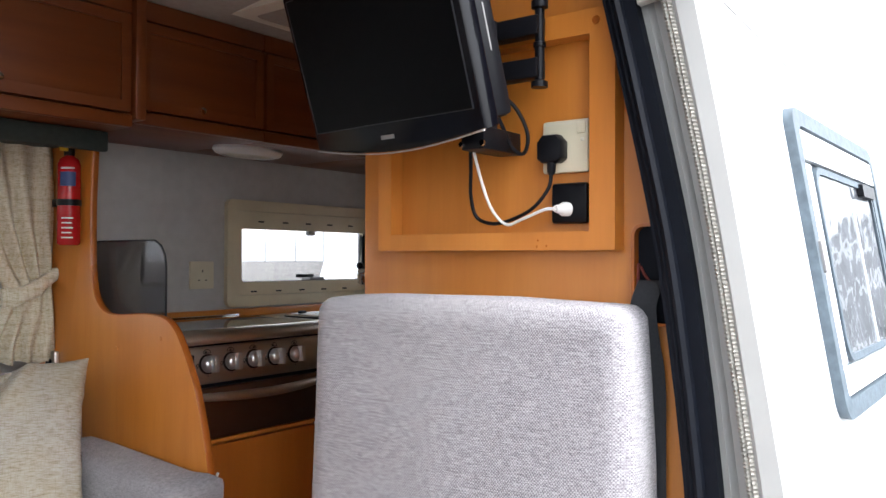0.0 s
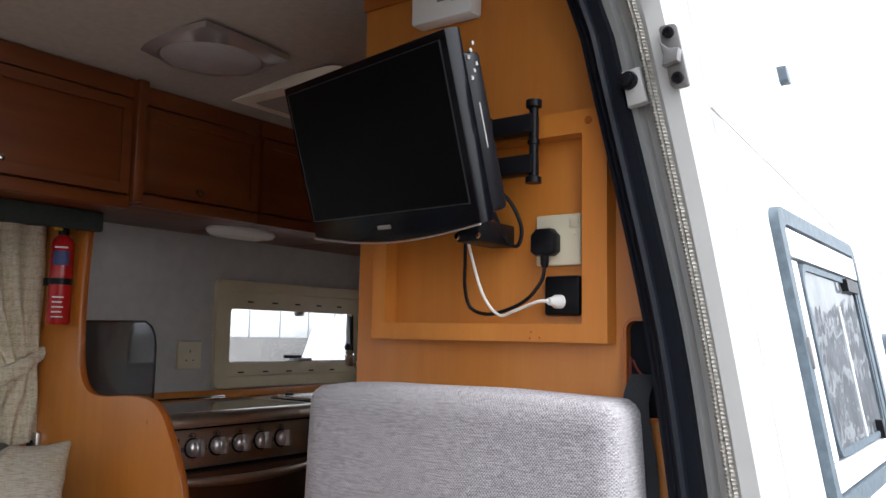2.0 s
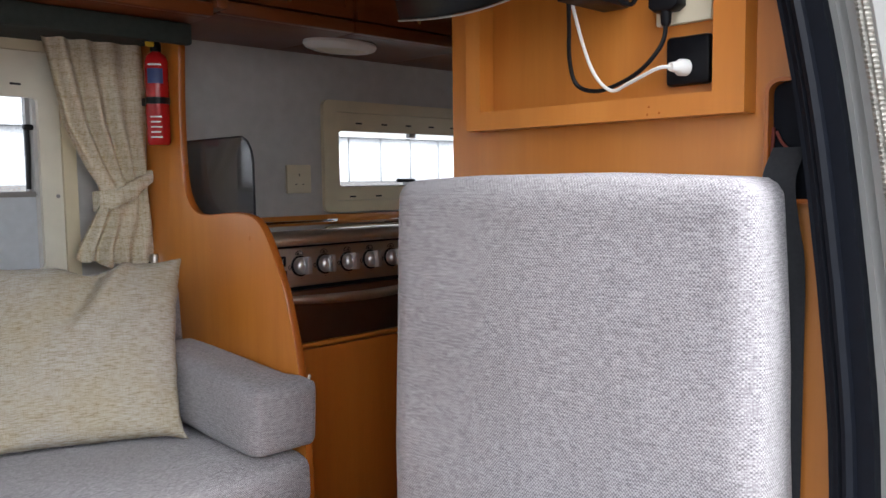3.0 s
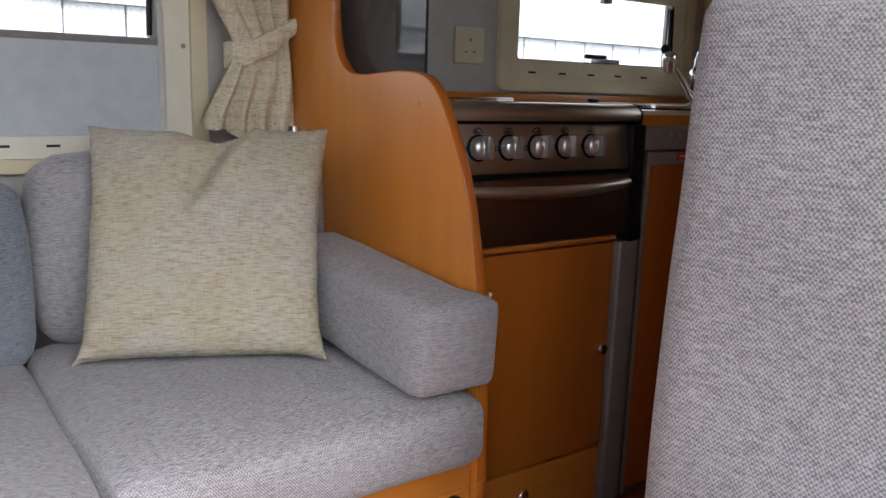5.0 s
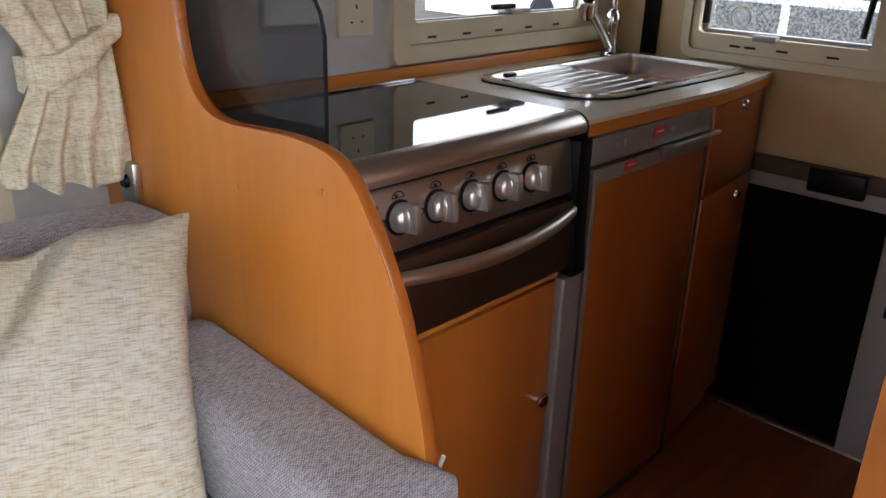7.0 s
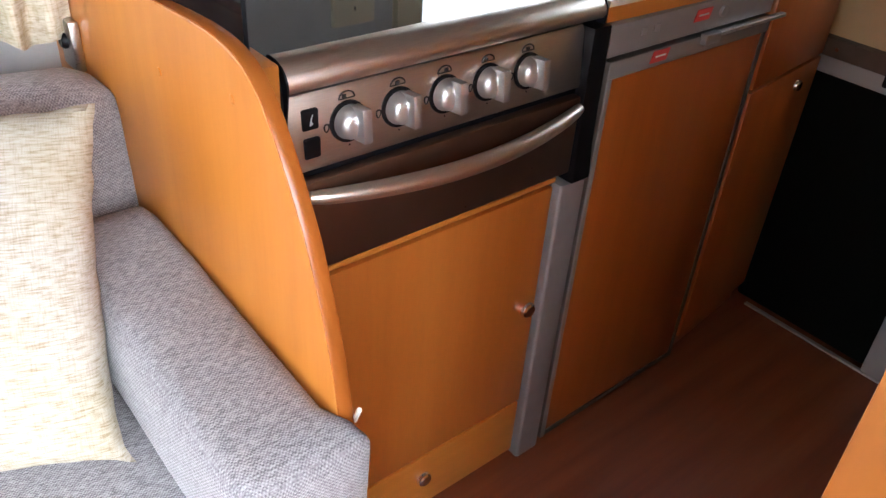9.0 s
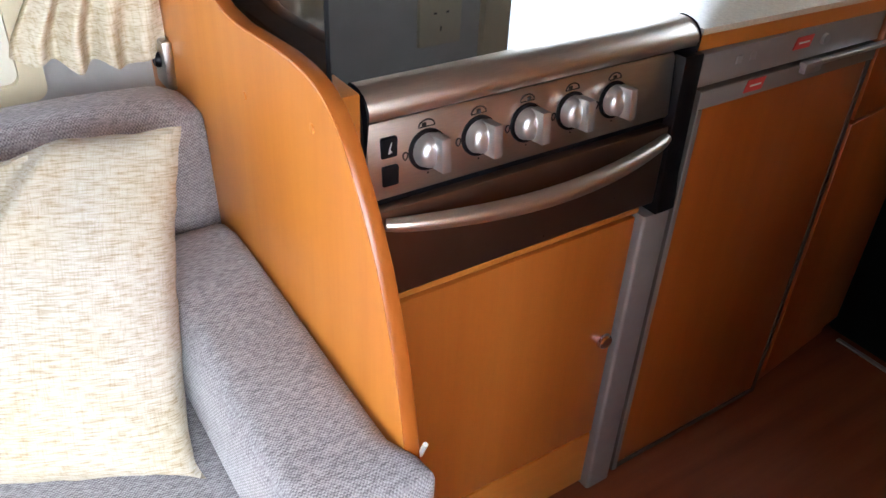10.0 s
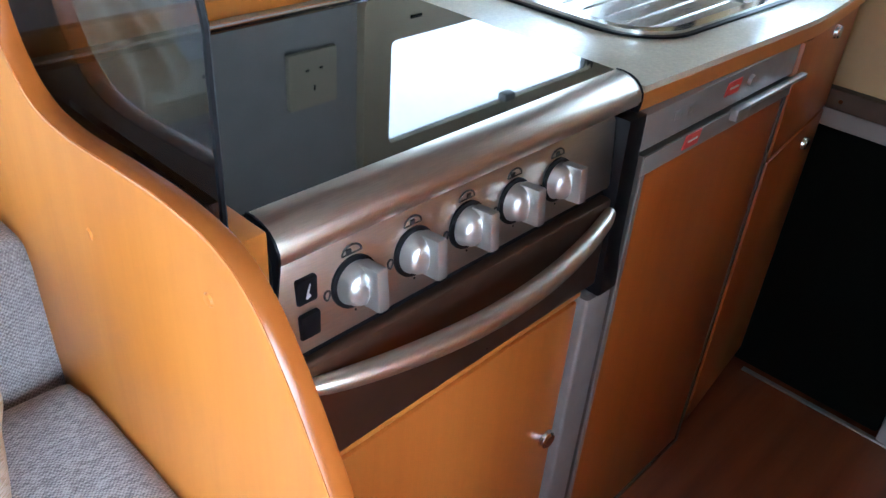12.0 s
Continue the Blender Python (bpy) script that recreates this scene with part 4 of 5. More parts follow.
for x0, x1 in ((0.9260, 0.9287), (1.4223, 1.4248)):
    part("end_cap", prism(B(), [(2.053, 1.328), (2.053, 1.3415), (2.044, 1.3422), (2.0335, 1.3408), (2.024, 1.337), (2.0172, 1.331), (2.0128, 1.323), (2.012, 1.314), (2.021, 1.26), (2.036, 1.26)], "x", x0, x1, 0.001), M_BLACK, ck)
part("vent_shadow", box(B(), 0.926, 1.420, 2.030, 2.0355, 1.3015, 1.306), M_BLACK, ck)
fas = prism(B(), [(2.0355, 1.212), (2.018, 1.212), (2.0155, 1.218), (2.0235, 1.296), (2.027, 1.301), (2.0355, 1.301)], "x", 0.930, 1.394, 0.001)
fascia = part("control_fascia", fas, M_PANELST, ck, "brushed steel control fascia")


def face_y(z):
    return 2.0155 + 0.008 * (z - 1.218) / 0.078


KZ = 1.2595
for k in range(5):
    x = 1.005 + 0.0703 * k
    n = Vector((0, -1, 0.1)).normalized()
    base = Vector((x, face_y(KZ) - 0.001, KZ))
    kb = part("knob", lathe(B(), [(0.0205, 0), (0.0205, 0.003), (0.019, 0.005), (0.0185, 0.011), (0.0155, 0.016), (0.009, 0.019), (0, 0.020)], facing(*base, n), 28), M_SATIN, ck, "satin silver control knob")
    part("collar", lathe(B(), [(0.0245, -0.001), (0.0245, 0.0015), (0.021, 0.0025), (0, 0.0025)], facing(*base, n), 28), M_BLACK, kb)
    g = B()
    box(g, -0.0065, 0.0065, -0.0205, 0.0205, 0.004, 0.031, 0.003)
    g.transform(facing(*(base + Vector((0.006, 0, 0))), n))
    part("grip", g, M_SATIN, kb)
    ic = B()
    zc = 1.2875
    c = Vector((x, face_y(zc), zc))
    tube(ic, [c + Vector((0.0105 * math.cos(a), -0.0004, 0.0085 * math.sin(a) - 0.0015)) for a in [math.pi * q / 10 for q in range(11)]], 0.001, 5)
    tube(ic, [c + Vector((-0.0105, -0.0004, -0.0015)), c + Vector((0.0105, -0.0004, -0.0015))], 0.0009, 5)
    box(ic, x - 0.006 + 0.003 * (k % 3), x - 0.001 + 0.003 * (k % 3), c.y - 0.0015, c.y + 0.001, zc - 0.001, zc + 0.0035)
    part("symbol", ic, M_INK, kb)
    fl = B()
    tube(fl, [Vector((x - 0.0285 + 0.003 * math.sin(a) * (1 + 0.3 * math.cos(a)), face_y(KZ) - 0.0005, KZ - 0.002 + 0.0048 * math.cos(a))) for a in [2 * math.pi * q / 10 for q in range(11)]], 0.001, 5)
    part("flame_mark", fl, M_INK, kb)
    part("off_dot", lathe(B(), [(0.0012, 0), (0.0012, 0.0006), (0, 0.0006)], facing(x, face_y(KZ - 0.0285), KZ - 0.0285, n), 8), M_INK, kb)
for z in (1.273, 1.240):
    sw = part("switch", box(B(), 0.946, 0.966, face_y(z) - 0.004, face_y(z) + 0.004, z - 0.012, z + 0.012, 0.002), M_BLACK, ck, "small black rocker switch")
part("spark_mark", prism(B(), [(0.9535, 1.267), (0.958, 1.269), (0.9555, 1.273), (0.9575, 1.280), (0.955, 1.274)], "y", face_y(1.27) - 0.0052, face_y(1.27) - 0.003), M_WHITELAB, ck)
part("dark_gap", box(B(), 0.926, 1.394, 2.022, 2.0355, 1.2025, 1.2115), M_BLACK, ck)
gd = part("grill_door", box(B(), 0.926, 1.394, 2.008, 2.034, 1.078, 1.2020, 0.004), M_OVEN, ck, "dark brown steel grill door")
hp = []
for k in range(33):
    u = k / 32
    bow = math.sin(math.pi * u)
    hp.append((0.944 + 0.444 * u, 2.005 - 0.036 * bow ** 0.8, 1.186 - 0.006 * bow))
part("handle", tube(B(), hp, 0.011, 14, [0.0075 + 0.0045 * math.sin(math.pi * k / 32) ** 0.5 for k in range(33)]), M_RAIL, gd, "curved brushed steel bar handle")
part("side_cheek", prism(B(), [(2.036, 1.30), (2.006, 1.30), (2.003, 1.12), (1.999, 1.085), (1.998, 1.065), (2.010, 1.052), (2.036, 1.052)], "x", 1.395, 1.4305, 0.002), M_BLACK, ck)

# -- base units --
bu = thing("base_unit", (1.12, 2.2, FL), "orange wood base unit under the cooker", "kitchen unit")
part("carcass", box(B(), 0.872, 1.372, 2.031, 2.48, FL, 1.064, 0.002), M_WOOD, bu)
part("ledge", box(B(), 0.872, 1.372, 2.012, 2.034, 1.0665, 1.0755, 0.002), M_WOODX, bu)
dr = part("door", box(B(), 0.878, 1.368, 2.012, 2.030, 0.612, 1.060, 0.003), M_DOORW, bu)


def knob(parent, x, y, z, r=0.013):
    return part("knob", lathe(B(), [(r * 1.1, 0), (r * 1.1, 0.002), (r, 0.004), (r, 0.007), (r * 0.8, 0.0095), (r * 0.45, 0.0085), (0, 0.0085)], facing(x, y, z, (0, -1, 0)), 20), M_CHROME, parent, "round chrome push knob")


knob(dr, 1.350, 2.012, 0.832)
dw = part("drawer", box(B(), 0.878, 1.368, 2.013, 2.030, FL + 0.02, 0.606, 0.003), M_WOODX, bu)
knob(dw, 1.15, 2.013, 0.553)

post = solo("fridge_trim", prism(B(), rounded(1.375, 1.4305, 2.002, 2.05, 0.006), "z", FL, 1.062, 0.001), M_GREYTRIM, "grey metal trim post between cooker and fridge", "trim post", base=(1.4, 2.02, FL))
fr = thing("fridge", (1.64, 2.2, FL), "built-in fridge with orange wood door in a grey frame", "fridge")
part("body", box(B(), 1.432, 1.830, 2.024, 2.47, FL + 0.01, 1.295, 0.003), M_GREYPL, fr)
fd = B()
ring(fd, [(1.436, 0.475), (1.850, 0.475), (1.850, 1.245), (1.436, 1.245)], [(1.446, 0.486), (1.840, 0.486), (1.840, 1.218), (1.446, 1.218)], "y", 2.003, 2.022)
door = part("door_frame", fd, plain("dull_brown_grey_plastic", (0.10, 0.085, 0.075), 0.45, vary=0.15).m, fr, "dull brown-grey door frame")
part("top_band", box(B(), 1.4362, 1.8498, 2.0005, 2.0028, 1.2185, 1.2445, 0.0008), M_GREYPL, door, "grey top band")
part("edge_band", box(B(), 1.4362, 1.4462, 2.0005, 2.0028, 0.476, 1.2180, 0.0008), M_GREYPL, door, "grey edge band")
# the insert's wood is darkened for the shade opposite the tall cupboard
part("door_insert", box(B(), 1.4465, 1.8395, 2.005, 2.018, 0.4865, 1.2175, 0.001), M_SHADEDW, door, "orange wood door insert")
part("control_panel", box(B(), 1.432, 1.852, 2.006, 2.0235, 1.250, 1.2975, 0.002), M_GREYPL, fr, "grey control panel")
part("handle_rail", box(B(), 1.66, 1.885, 1.994, 2.0045, 1.240, 1.2465, 0.001), M_STEEL, fr)
part("catch", box(B(), 1.65, 1.69, 1.990, 2.0035, 1.232, 1.250, 0.003), M_GREYTRIM, fr)
for x, z in ((1.648, 1.279), (1.549, 1.235)):
    lb = part("label", prism(B(), [(x - 0.022, z - 0.009), (x + 0.016, z - 0.009), (x + 0.022, z + 0.009), (x - 0.016, z + 0.009)], "y", 1.9988 if z < 1.25 else 2.0045, 2.0065), M_REDLAB, fr, "red maker's label")
    part("label_mark", box(B(), x - 0.012, x + 0.012, 1.9980 if z < 1.25 else 2.0035, 2.006, z - 0.001, z + 0.0015), M_WHITELAB, lb)
for x in (1.50, 1.53):
    part("dial_symbol", box(B(), x, x + 0.012, 2.0045, 2.007, 1.272, 1.284, 0.001), M_GREYTRIM, fr)
part("dial", lathe(B(), [(0.009, 0), (0.008, 0.005), (0, 0.005)], facing(1.70, 2.006, 1.276, (0, -1, 0)), 14), M_GREYTRIM, fr)

eu = thing("corner_unit", (2.0, 2.2, FL), "orange wood end unit with drawer and door, coloured darker for shade", "kitchen unit")
# same darkened wood as the fridge insert: shade painted into the colour
part("carcass", box(B(), 1.860, 2.175, 2.022, 2.30, FL, 1.297, 0.002), M_SHADEDW, eu)
d1 = part("drawer", box(B(), 1.863, 2.173, 2.002, 2.0205, 1.104, 1.295, 0.003), M_SHADEDW, eu)
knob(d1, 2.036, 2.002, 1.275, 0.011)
d2 = part("door", box(B(), 1.863, 2.173, 2.002, 2.0205, FL + 0.06, 1.098, 0.003), M_SHADEDW, eu)
knob(d2, 2.078, 2.002, 1.060, 0.011)
eu.matrix_basis = Matrix.Translation((1.858, 2.003, 0)) @ Matrix.Rotation(radians(6.3), 4, "Z") @ Matrix.Translation((-1.858, -2.003, 0)) @ eu.matrix_basis

wt = thing("worktop", (1.8, 2.25, 1.3), "grey-beige laminate worktop with orange wood front edge", "worktop")
front_line = [(p.x, p.y) for p in spline([(1.432, 2.017, 0), (1.60, 2.011, 0), (1.80, 2.004, 0), (1.90, 2.003, 0), (2.0, 2.011, 0), (2.10, 2.022, 0), (2.19, 2.032, 0)], 4)]
slab_line = front_line + [(2.19, 2.488), (1.432, 2.488)]
hole_line = [(min(max(x, 1.80), 2.10), min(max(y, 2.10), 2.35)) for x, y in slab_line]
part("slab", ring(B(), slab_line, hole_line, "z", 1.3205, 1.3290), M_WORK, wt)
part("front_edge", prism(B(), [(x, y + 0.001) for x, y in front_line] + [(x, y + 0.017) for x, y in front_line[::-1]], "z", 1.2985, 1.3203), M_WOODX, wt, "orange wood front edge")
part("rear_strip", box(B(), 0.875, 1.431, 2.428, 2.488, 1.300, 1.3290, 0.002), M_WORK, wt)
part("upstand", box(B(), 0.875, 2.19, 2.470, 2.4885, 1.3295, 1.354, 0.003), M_WOODX, wt, "orange wood upstand")

snk = thing("sink", (1.83, 2.22, 1.33), "stainless steel sink with grooved drainer", "sink")


def sink_line(inset):
    """The sink's outline, wide-curved at its near corner, drawn in by an inset."""
    pts = []
    for cx, cy, r, a in ((2.135 - 0.045, 2.382 - 0.045, 0.045, 0), (1.553 + 0.045, 2.382 - 0.045, 0.045, 90), (1.553 + 0.095, 2.080 + 0.095, 0.095, 180), (2.135 - 0.04, 2.066 + 0.04, 0.04, 270)):
        for k in range(9):
            q = radians(a + 90 * k / 8)
            pts.append((cx + (r - inset) * math.cos(q), cy + (r - inset) * math.sin(q)))
    return pts


part("rim_seal", ring(B(), sink_line(-0.004), sink_line(0.006), "z", 1.3292, 1.3325), M_BLACK, snk)
part("rim", ring(B(), sink_line(0.0), sink_line(0.016), "z", 1.3327, 1.3385), M_CHROME, snk)
t = B()
prism(t, [(min(x, 1.838), y) for x, y in sink_line(0.015)], "z", 1.3293, 1.3325)
box(t, 1.838, 2.118, 2.083, 2.104, 1.3293, 1.3345)
box(t, 1.838, 2.118, 2.346, 2.365, 1.3293, 1.3345)
box(t, 2.092, 2.118, 2.098, 2.346, 1.3293, 1.3345)
part("drainer", t, M_STEEL, snk)
for k in range(7):
    part("drainer_rib", tube(B(), [(1.60, 2.122 + 0.035 * k, 1.3300), (1.61, 2.122 + 0.035 * k, 1.3315), (1.82, 2.122 + 0.035 * k, 1.3310), (1.83, 2.122 + 0.035 * k, 1.3300)], 0.0030, 8), M_STEEL, snk)
t = B()
ring(t, rounded(1.838, 2.094, 2.101, 2.348, 0.03), rounded(1.842, 2.090, 2.105, 2.344, 0.028), "z", 1.20, 1.334)
prism(t, rounded(1.842, 2.090, 2.105, 2.344, 0.028), "z", 1.198, 1.202)
part("bowl", t, M_STEEL, snk)
part("stopper", box(B(), 1.585, 1.615, 2.32, 2.335, 1.338, 1.347, 0.004), M_BLACK, snk, "black stopper")
tp = thing("tap", (2.08, 2.40, 1.33), "chrome mixer tap with lever", "tap")
part("base", lathe(B(), [(0.024, 0), (0.023, 0.006), (0.017, 0.012), (0.016, 0.07), (0.019, 0.078), (0.019, 0.10), (0.012, 0.112), (0, 0.114)], Matrix.Translation((2.085, 2.405, 1.329)), 20), M_CHROME, tp)
part("spout", tube(B(), spline([(2.080, 2.404, 1.350), (2.045, 2.403, 1.385), (2.000, 2.402, 1.425), (1.970, 2.400, 1.448)], 6), 0.0115, 12), M_CHROME, tp)
part("nozzle", lathe(B(), [(0.013, -0.03), (0.019, -0.024), (0.020, 0.016), (0.015, 0.024), (0, 0.025)], facing(1.960, 2.398, 1.452, (-0.35, -0.25, 0.6)), 16), M_CHROME, tp)
part("lever", tube(B(), [(2.085, 2.405, 1.432), (2.083, 2.403, 1.455), (2.086, 2.398, 1.485)], 0.008, 10), M_CHROME, tp)


# -- windows --
def slots(parent, xs, y, z):
    for x in xs:
        part("vent_slot", box(B(), x - 0.012, x + 0.012, y - 0.0015, y + 0.002, z - 0.0025, z + 0.0025), M_INK, parent)


kw = thing("window_1", (1.78, 2.49, 1.36), "cream plastic kitchen window frame with catches", "window")
kw["kind"] = "structure"
ring(bm := B(), rounded(1.415, 2.15, 1.360, 1.705, 0.02), rounded(1.45, 2.115, 1.395, 1.67, 0.015), "y", 2.472, 2.489)
part("outer_frame", bm, M_CRPL, kw)
ring(bm := B(), rounded(1.451, 2.114, 1.396, 1.669, 0.015), rounded(1.476, 2.048, 1.438, 1.612, 0.01), "y", 2.478, 2.4885)
f = part("inner_frame", bm, M_CRPL, kw)
slots(f, [1.526 + 0.106 * k for k in range(5)], 2.478, 1.407)
slots(f, [1.555 + 0.106 * k for k in range(5)], 2.478, 1.637)
ring(bm := B(), [(1.452, 1.402), (2.078, 1.402), (2.078, 1.688), (1.452, 1.688)], [(1.478, 1.441), (2.046, 1.441), (2.046, 1.618), (1.478, 1.618)], "y", 2.492, 2.502)
part("sash", bm, M_GREYTRIM, kw, "grey aluminium sash")
part("pane", box(B(), 1.477, 2.047, 2.495, 2.499, 1.440, 1.619), M_GLASS, kw, "wet acrylic pane")
part("catch", box(B(), 1.72, 1.80, 2.480, 2.4915, 1.450, 1.462, 0.004), M_BLACK, kw, "black window catch")
part("catch_bracket", box(B(), 1.765, 1.835, 2.465, 2.51, 1.440, 1.451, 0.003), M_GREYTRIM, kw)
part("blind_clip", box(B(), 1.765, 1.795, 2.47, 2.49, 1.597, 1.612, 0.003), M_GREYTRIM, kw)
part("stay", tube(B(), [(2.055, 2.485, 1.61), (2.047, 2.475, 1.54), (2.038, 2.465, 1.475)], 0.008, 8), M_BLACK, kw, "black window stay")
part("stay_knob", lathe(B(), [(0.010, -0.012), (0.013, -0.004), (0.013, 0.008), (0, 0.012)], facing(2.02, 2.465, 1.49, (-1, -0.6, 0)), 12), M_BLACK, kw)

lw = thing("window_2", (0.15, 2.55, 1.18), "cream plastic side window with half-raised grey blind", "window")
lw["kind"] = "structure"
ring(bm := B(), rounded(-0.42, 0.700, 1.182, 1.80, 0.02), rounded(-0.39, 0.668, 1.208, 1.775, 0.015), "y", 2.532, 2.559)
part("outer_frame", bm, M_CRPL, lw)
ring(bm := B(), rounded(-0.389, 0.667, 1.209, 1.774, 0.015), rounded(-0.34, 0.618, 1.250, 1.665, 0.012), "y", 2.541, 2.558)
f2 = part("inner_frame", bm, M_CRPALE, lw)
slots(f2, [0.15 + 0.085 * k for k in range(-4, 6)], 2.541, 1.232)
slots(f2, [0.17 + 0.1 * k for k in range(-4, 5)], 2.541, 1.695)
part("screw", lathe(B(), [(0.005, 0), (0.004, 0.002), (0, 0.002)], facing(0.655, 2.541, 1.427, (0, -1, 0)), 12), M_GREYTRIM, f2)
part("blind", box(B(), -0.36, 0.615, 2.563, 2.569, 1.245, 1.432), M_BLIND, lw, "grey-white blind raised halfway")
part("blind_bar", box(B(), -0.36, 0.6165, 2.560, 2.576, 1.426, 1.440, 0.003), M_GREYPL, lw)
ring(bm := B(), [(-0.35, 1.24), (0.611, 1.24), (0.611, 1.76), (-0.35, 1.76)], [(-0.32, 1.27), (0.600, 1.27), (0.600, 1.73), (-0.32, 1.73)], "y", 2.577, 2.60)
part("sash", bm, M_GREYTRIM, lw, "grey aluminium sash")
part("pane", box(B(), -0.321, 0.601, 2.587, 2.591, 1.269, 1.731), M_GLASS, lw)

part("stay", tube(B(), [(0.598, 2.566, 1.60), (0.597, 2.562, 1.52), (0.596, 2.566, 1.445)], 0.006, 8), M_BLACK, lw, "black window stay")
part("stay_knob", box(B(), 0.588, 0.612, 2.556, 2.572, 1.588, 1.602, 0.004), M_BLACK, lw)

rw = thing("window_3", (2.2, 1.9, 1.35), "cream plastic rear window frame with catches", "window")
rw["kind"] = "structure"
ring(bm := B(), rounded(1.775, 2.268, 1.338, 1.80, 0.03), rounded(1.80, 2.248, 1.358, 1.782, 0.02), "x", 2.180, 2.204)
part("outer_frame", bm, M_CRPL, rw)
ring(bm := B(), rounded(1.801, 2.247, 1.359, 1.781, 0.02), rounded(1.835, 2.230, 1.398, 1.745, 0.012), "x", 2.188, 2.2035)
f3 = part("inner_frame", bm, M_CRPL, rw)
for y in (2.132, 2.095, 2.020, 1.908):
    part("vent_slot", box(B(), 2.1865, 2.19, y - 0.013, y + 0.013, 1.372, 1.377), M_INK, f3)
ring(bm := B(), [(1.832, 1.388), (2.233, 1.388), (2.233, 1.748), (1.832, 1.748)], [(1.846, 1.405), (2.222, 1.405), (2.222, 1.73), (1.846, 1.73)], "x", 2.222, 2.25)
part("sash", bm, M_GREYTRIM, rw, "grey aluminium sash")
part("pane", box(B(), 2.238, 2.242, 1.847, 2.221, 1.406, 1.729), M_WET, rw, "pane beaded with rain")
part("round_sticker", ring(B(), [(2.150 + 0.026 * math.cos(k * math.pi / 16), 1.437 + 0.026 * math.sin(k * math.pi / 16)) for k in range(32)], [(2.150 + 0.022 * math.cos(k * math.pi / 16), 1.437 + 0.022 * math.sin(k * math.pi / 16)) for k in range(32)], "x", 2.2368, 2.2378), M_CRPALE, rw, "pale round sticker")
part("catch", box(B(), 2.165, 2.19, 2.03, 2.085, 1.393, 1.407, 0.003), M_GREYTRIM, rw)
part("stay", tube(B(), [(2.21, 2.222, 1.60), (2.20, 2.218, 1.50), (2.19, 2.213, 1.42)], 0.009, 8), M_BLACK, rw, "black window stay")
part("stay", tube(B(), [(2.21, 1.850, 1.60), (2.20, 1.853, 1.50), (2.19, 1.856, 1.42)], 0.007, 8), M_BLACK, rw, "black window stay")
solo("corner_strip", box(B(), 2.19, 2.2045, 2.343, 2.384, 1.331, 2.13, 0.003), M_BLACK, "dark strip in the rear corner", "trim", kind="structure")

# rear doors, lower half
rd = thing("rear_door", (2.22, 1.8, FL), "rear van door with black lower card and white frame", "van door")
part("card", box(B(), 2.195, 2.23, 1.726, 2.06, FL + 0.004, 1.058, 0.008), M_BLKPANEL, rd, "black lower door card")
part("other_card", box(B(), 2.195, 2.23, 0.80, 1.60, FL + 0.004, 1.058, 0.008), M_BLKPANEL, rd)
part("cross_rail", box(B(), 2.188, 2.24, 0.76, 2.485, 1.060, 1.096, 0.004), M_PILLAR, rd, "white painted door rail")
part("brown_rail", box(B(), 2.182, 2.24, 0.76, 2.485, 1.097, 1.135, 0.003), M_BROWN, rd, "brown-grey rail")
part("frame_upright", box(B(), 2.175, 2.24, 1.655, 1.722, FL + 0.002, 1.059, 0.006), M_PILLAR, rd, "white painted door upright")
part("latch_box", box(B(), 2.155, 2.1815, 1.777, 1.901, 1.083, 1.139, 0.006), M_BLACK, rd, "black latch box")
part("lock", box(B(), 2.15, 2.1745, 1.658, 1.683, 0.84, 0.87, 0.004), M_BLACK, rd)
part("backing", box(B(), 2.241, 2.27, 0.74, 2.486, FL - 0.05, 1.129), M_PAINT, rd)
for y in (2.015, 1.73):
    part("screw", lathe(B(), [(0.005, 0), (0.004, 0.002), (0, 0.002)], facing(2.182, y, 1.116, (-1, 0, 0)), 10), M_CHROME, rd)
solo("floor_strip", box(B(), 2.172, 2.184, 1.60, 2.02, FL, FL + 0.005, 0.001), M_SATIN, "thin metal strip at the end of the floor", "trim", kind="structure")

# -- curtain --
cur = thing("curtain", (0.76, 2.44, 1.25), "cream checked curtain gathered by a tieback", "curtain")
t = bmesh.new()
zs = [1.245 + (1.80 - 1.245) * k / 48 for k in range(49)]


def ext(z):
    """Left and right edge of the gathered cloth at a height."""
    pts = ((1.245, 0.655, 0.850), (1.30, 0.660, 0.851), (1.36, 0.695, 0.850), (1.415, 0.728, 0.848), (1.45, 0.722, 0.847), (1.50, 0.690, 0.848), (1.60, 0.640, 0.848), (1.83, 0.60, 0.847))
    for (a, la, ra), (b, lb, rb) in zip(pts, pts[1:]):
        if z <= b:
            u = (z - a) / (b - a)
            return la + (lb - la) * u, ra + (rb - ra) * u
    return pts[-1][1:]


NX = 90
for side in (0, 0.004):
    rows = []
    for z in zs:
        l, r = ext(z)
        tight = 1 - math.exp(-((z - 1.435) / 0.06) ** 2)
        row = []
        for k in range(NX + 1):
            u = k / NX
            w = 0.016 * (0.35 + 0.65 * tight)
            y = 2.455 + 0.7 * w * math.sin(u * 2 * math.pi * 4.2 + 1.1 * math.sin(z * 7)) + 0.005 * math.sin(u * 31 + z * 14) + side
            y -= 0.012 * tight * (z < 1.43)
            zz_ = z - (0.028 * (1 - u) - 0.028 * (1 - u) ** 3 + 0.006 * math.sin(u * 20)) * (z < 1.25) + 0.035 * (1 - u) * max(0, (1.30 - z) / 0.055 if z < 1.30 else 0)
            row.append(t.verts.new((l + (r - l) * u, y, zz_)))
        rows.append(row)
    for a, b in zip(rows, rows[1:]):
        for k in range(NX):
            t.faces.new((a[k], a[k + 1], b[k + 1], b[k]))
part("cloth", join(B(), t), M_CURTAIN, cur)
tb = bmesh.new()
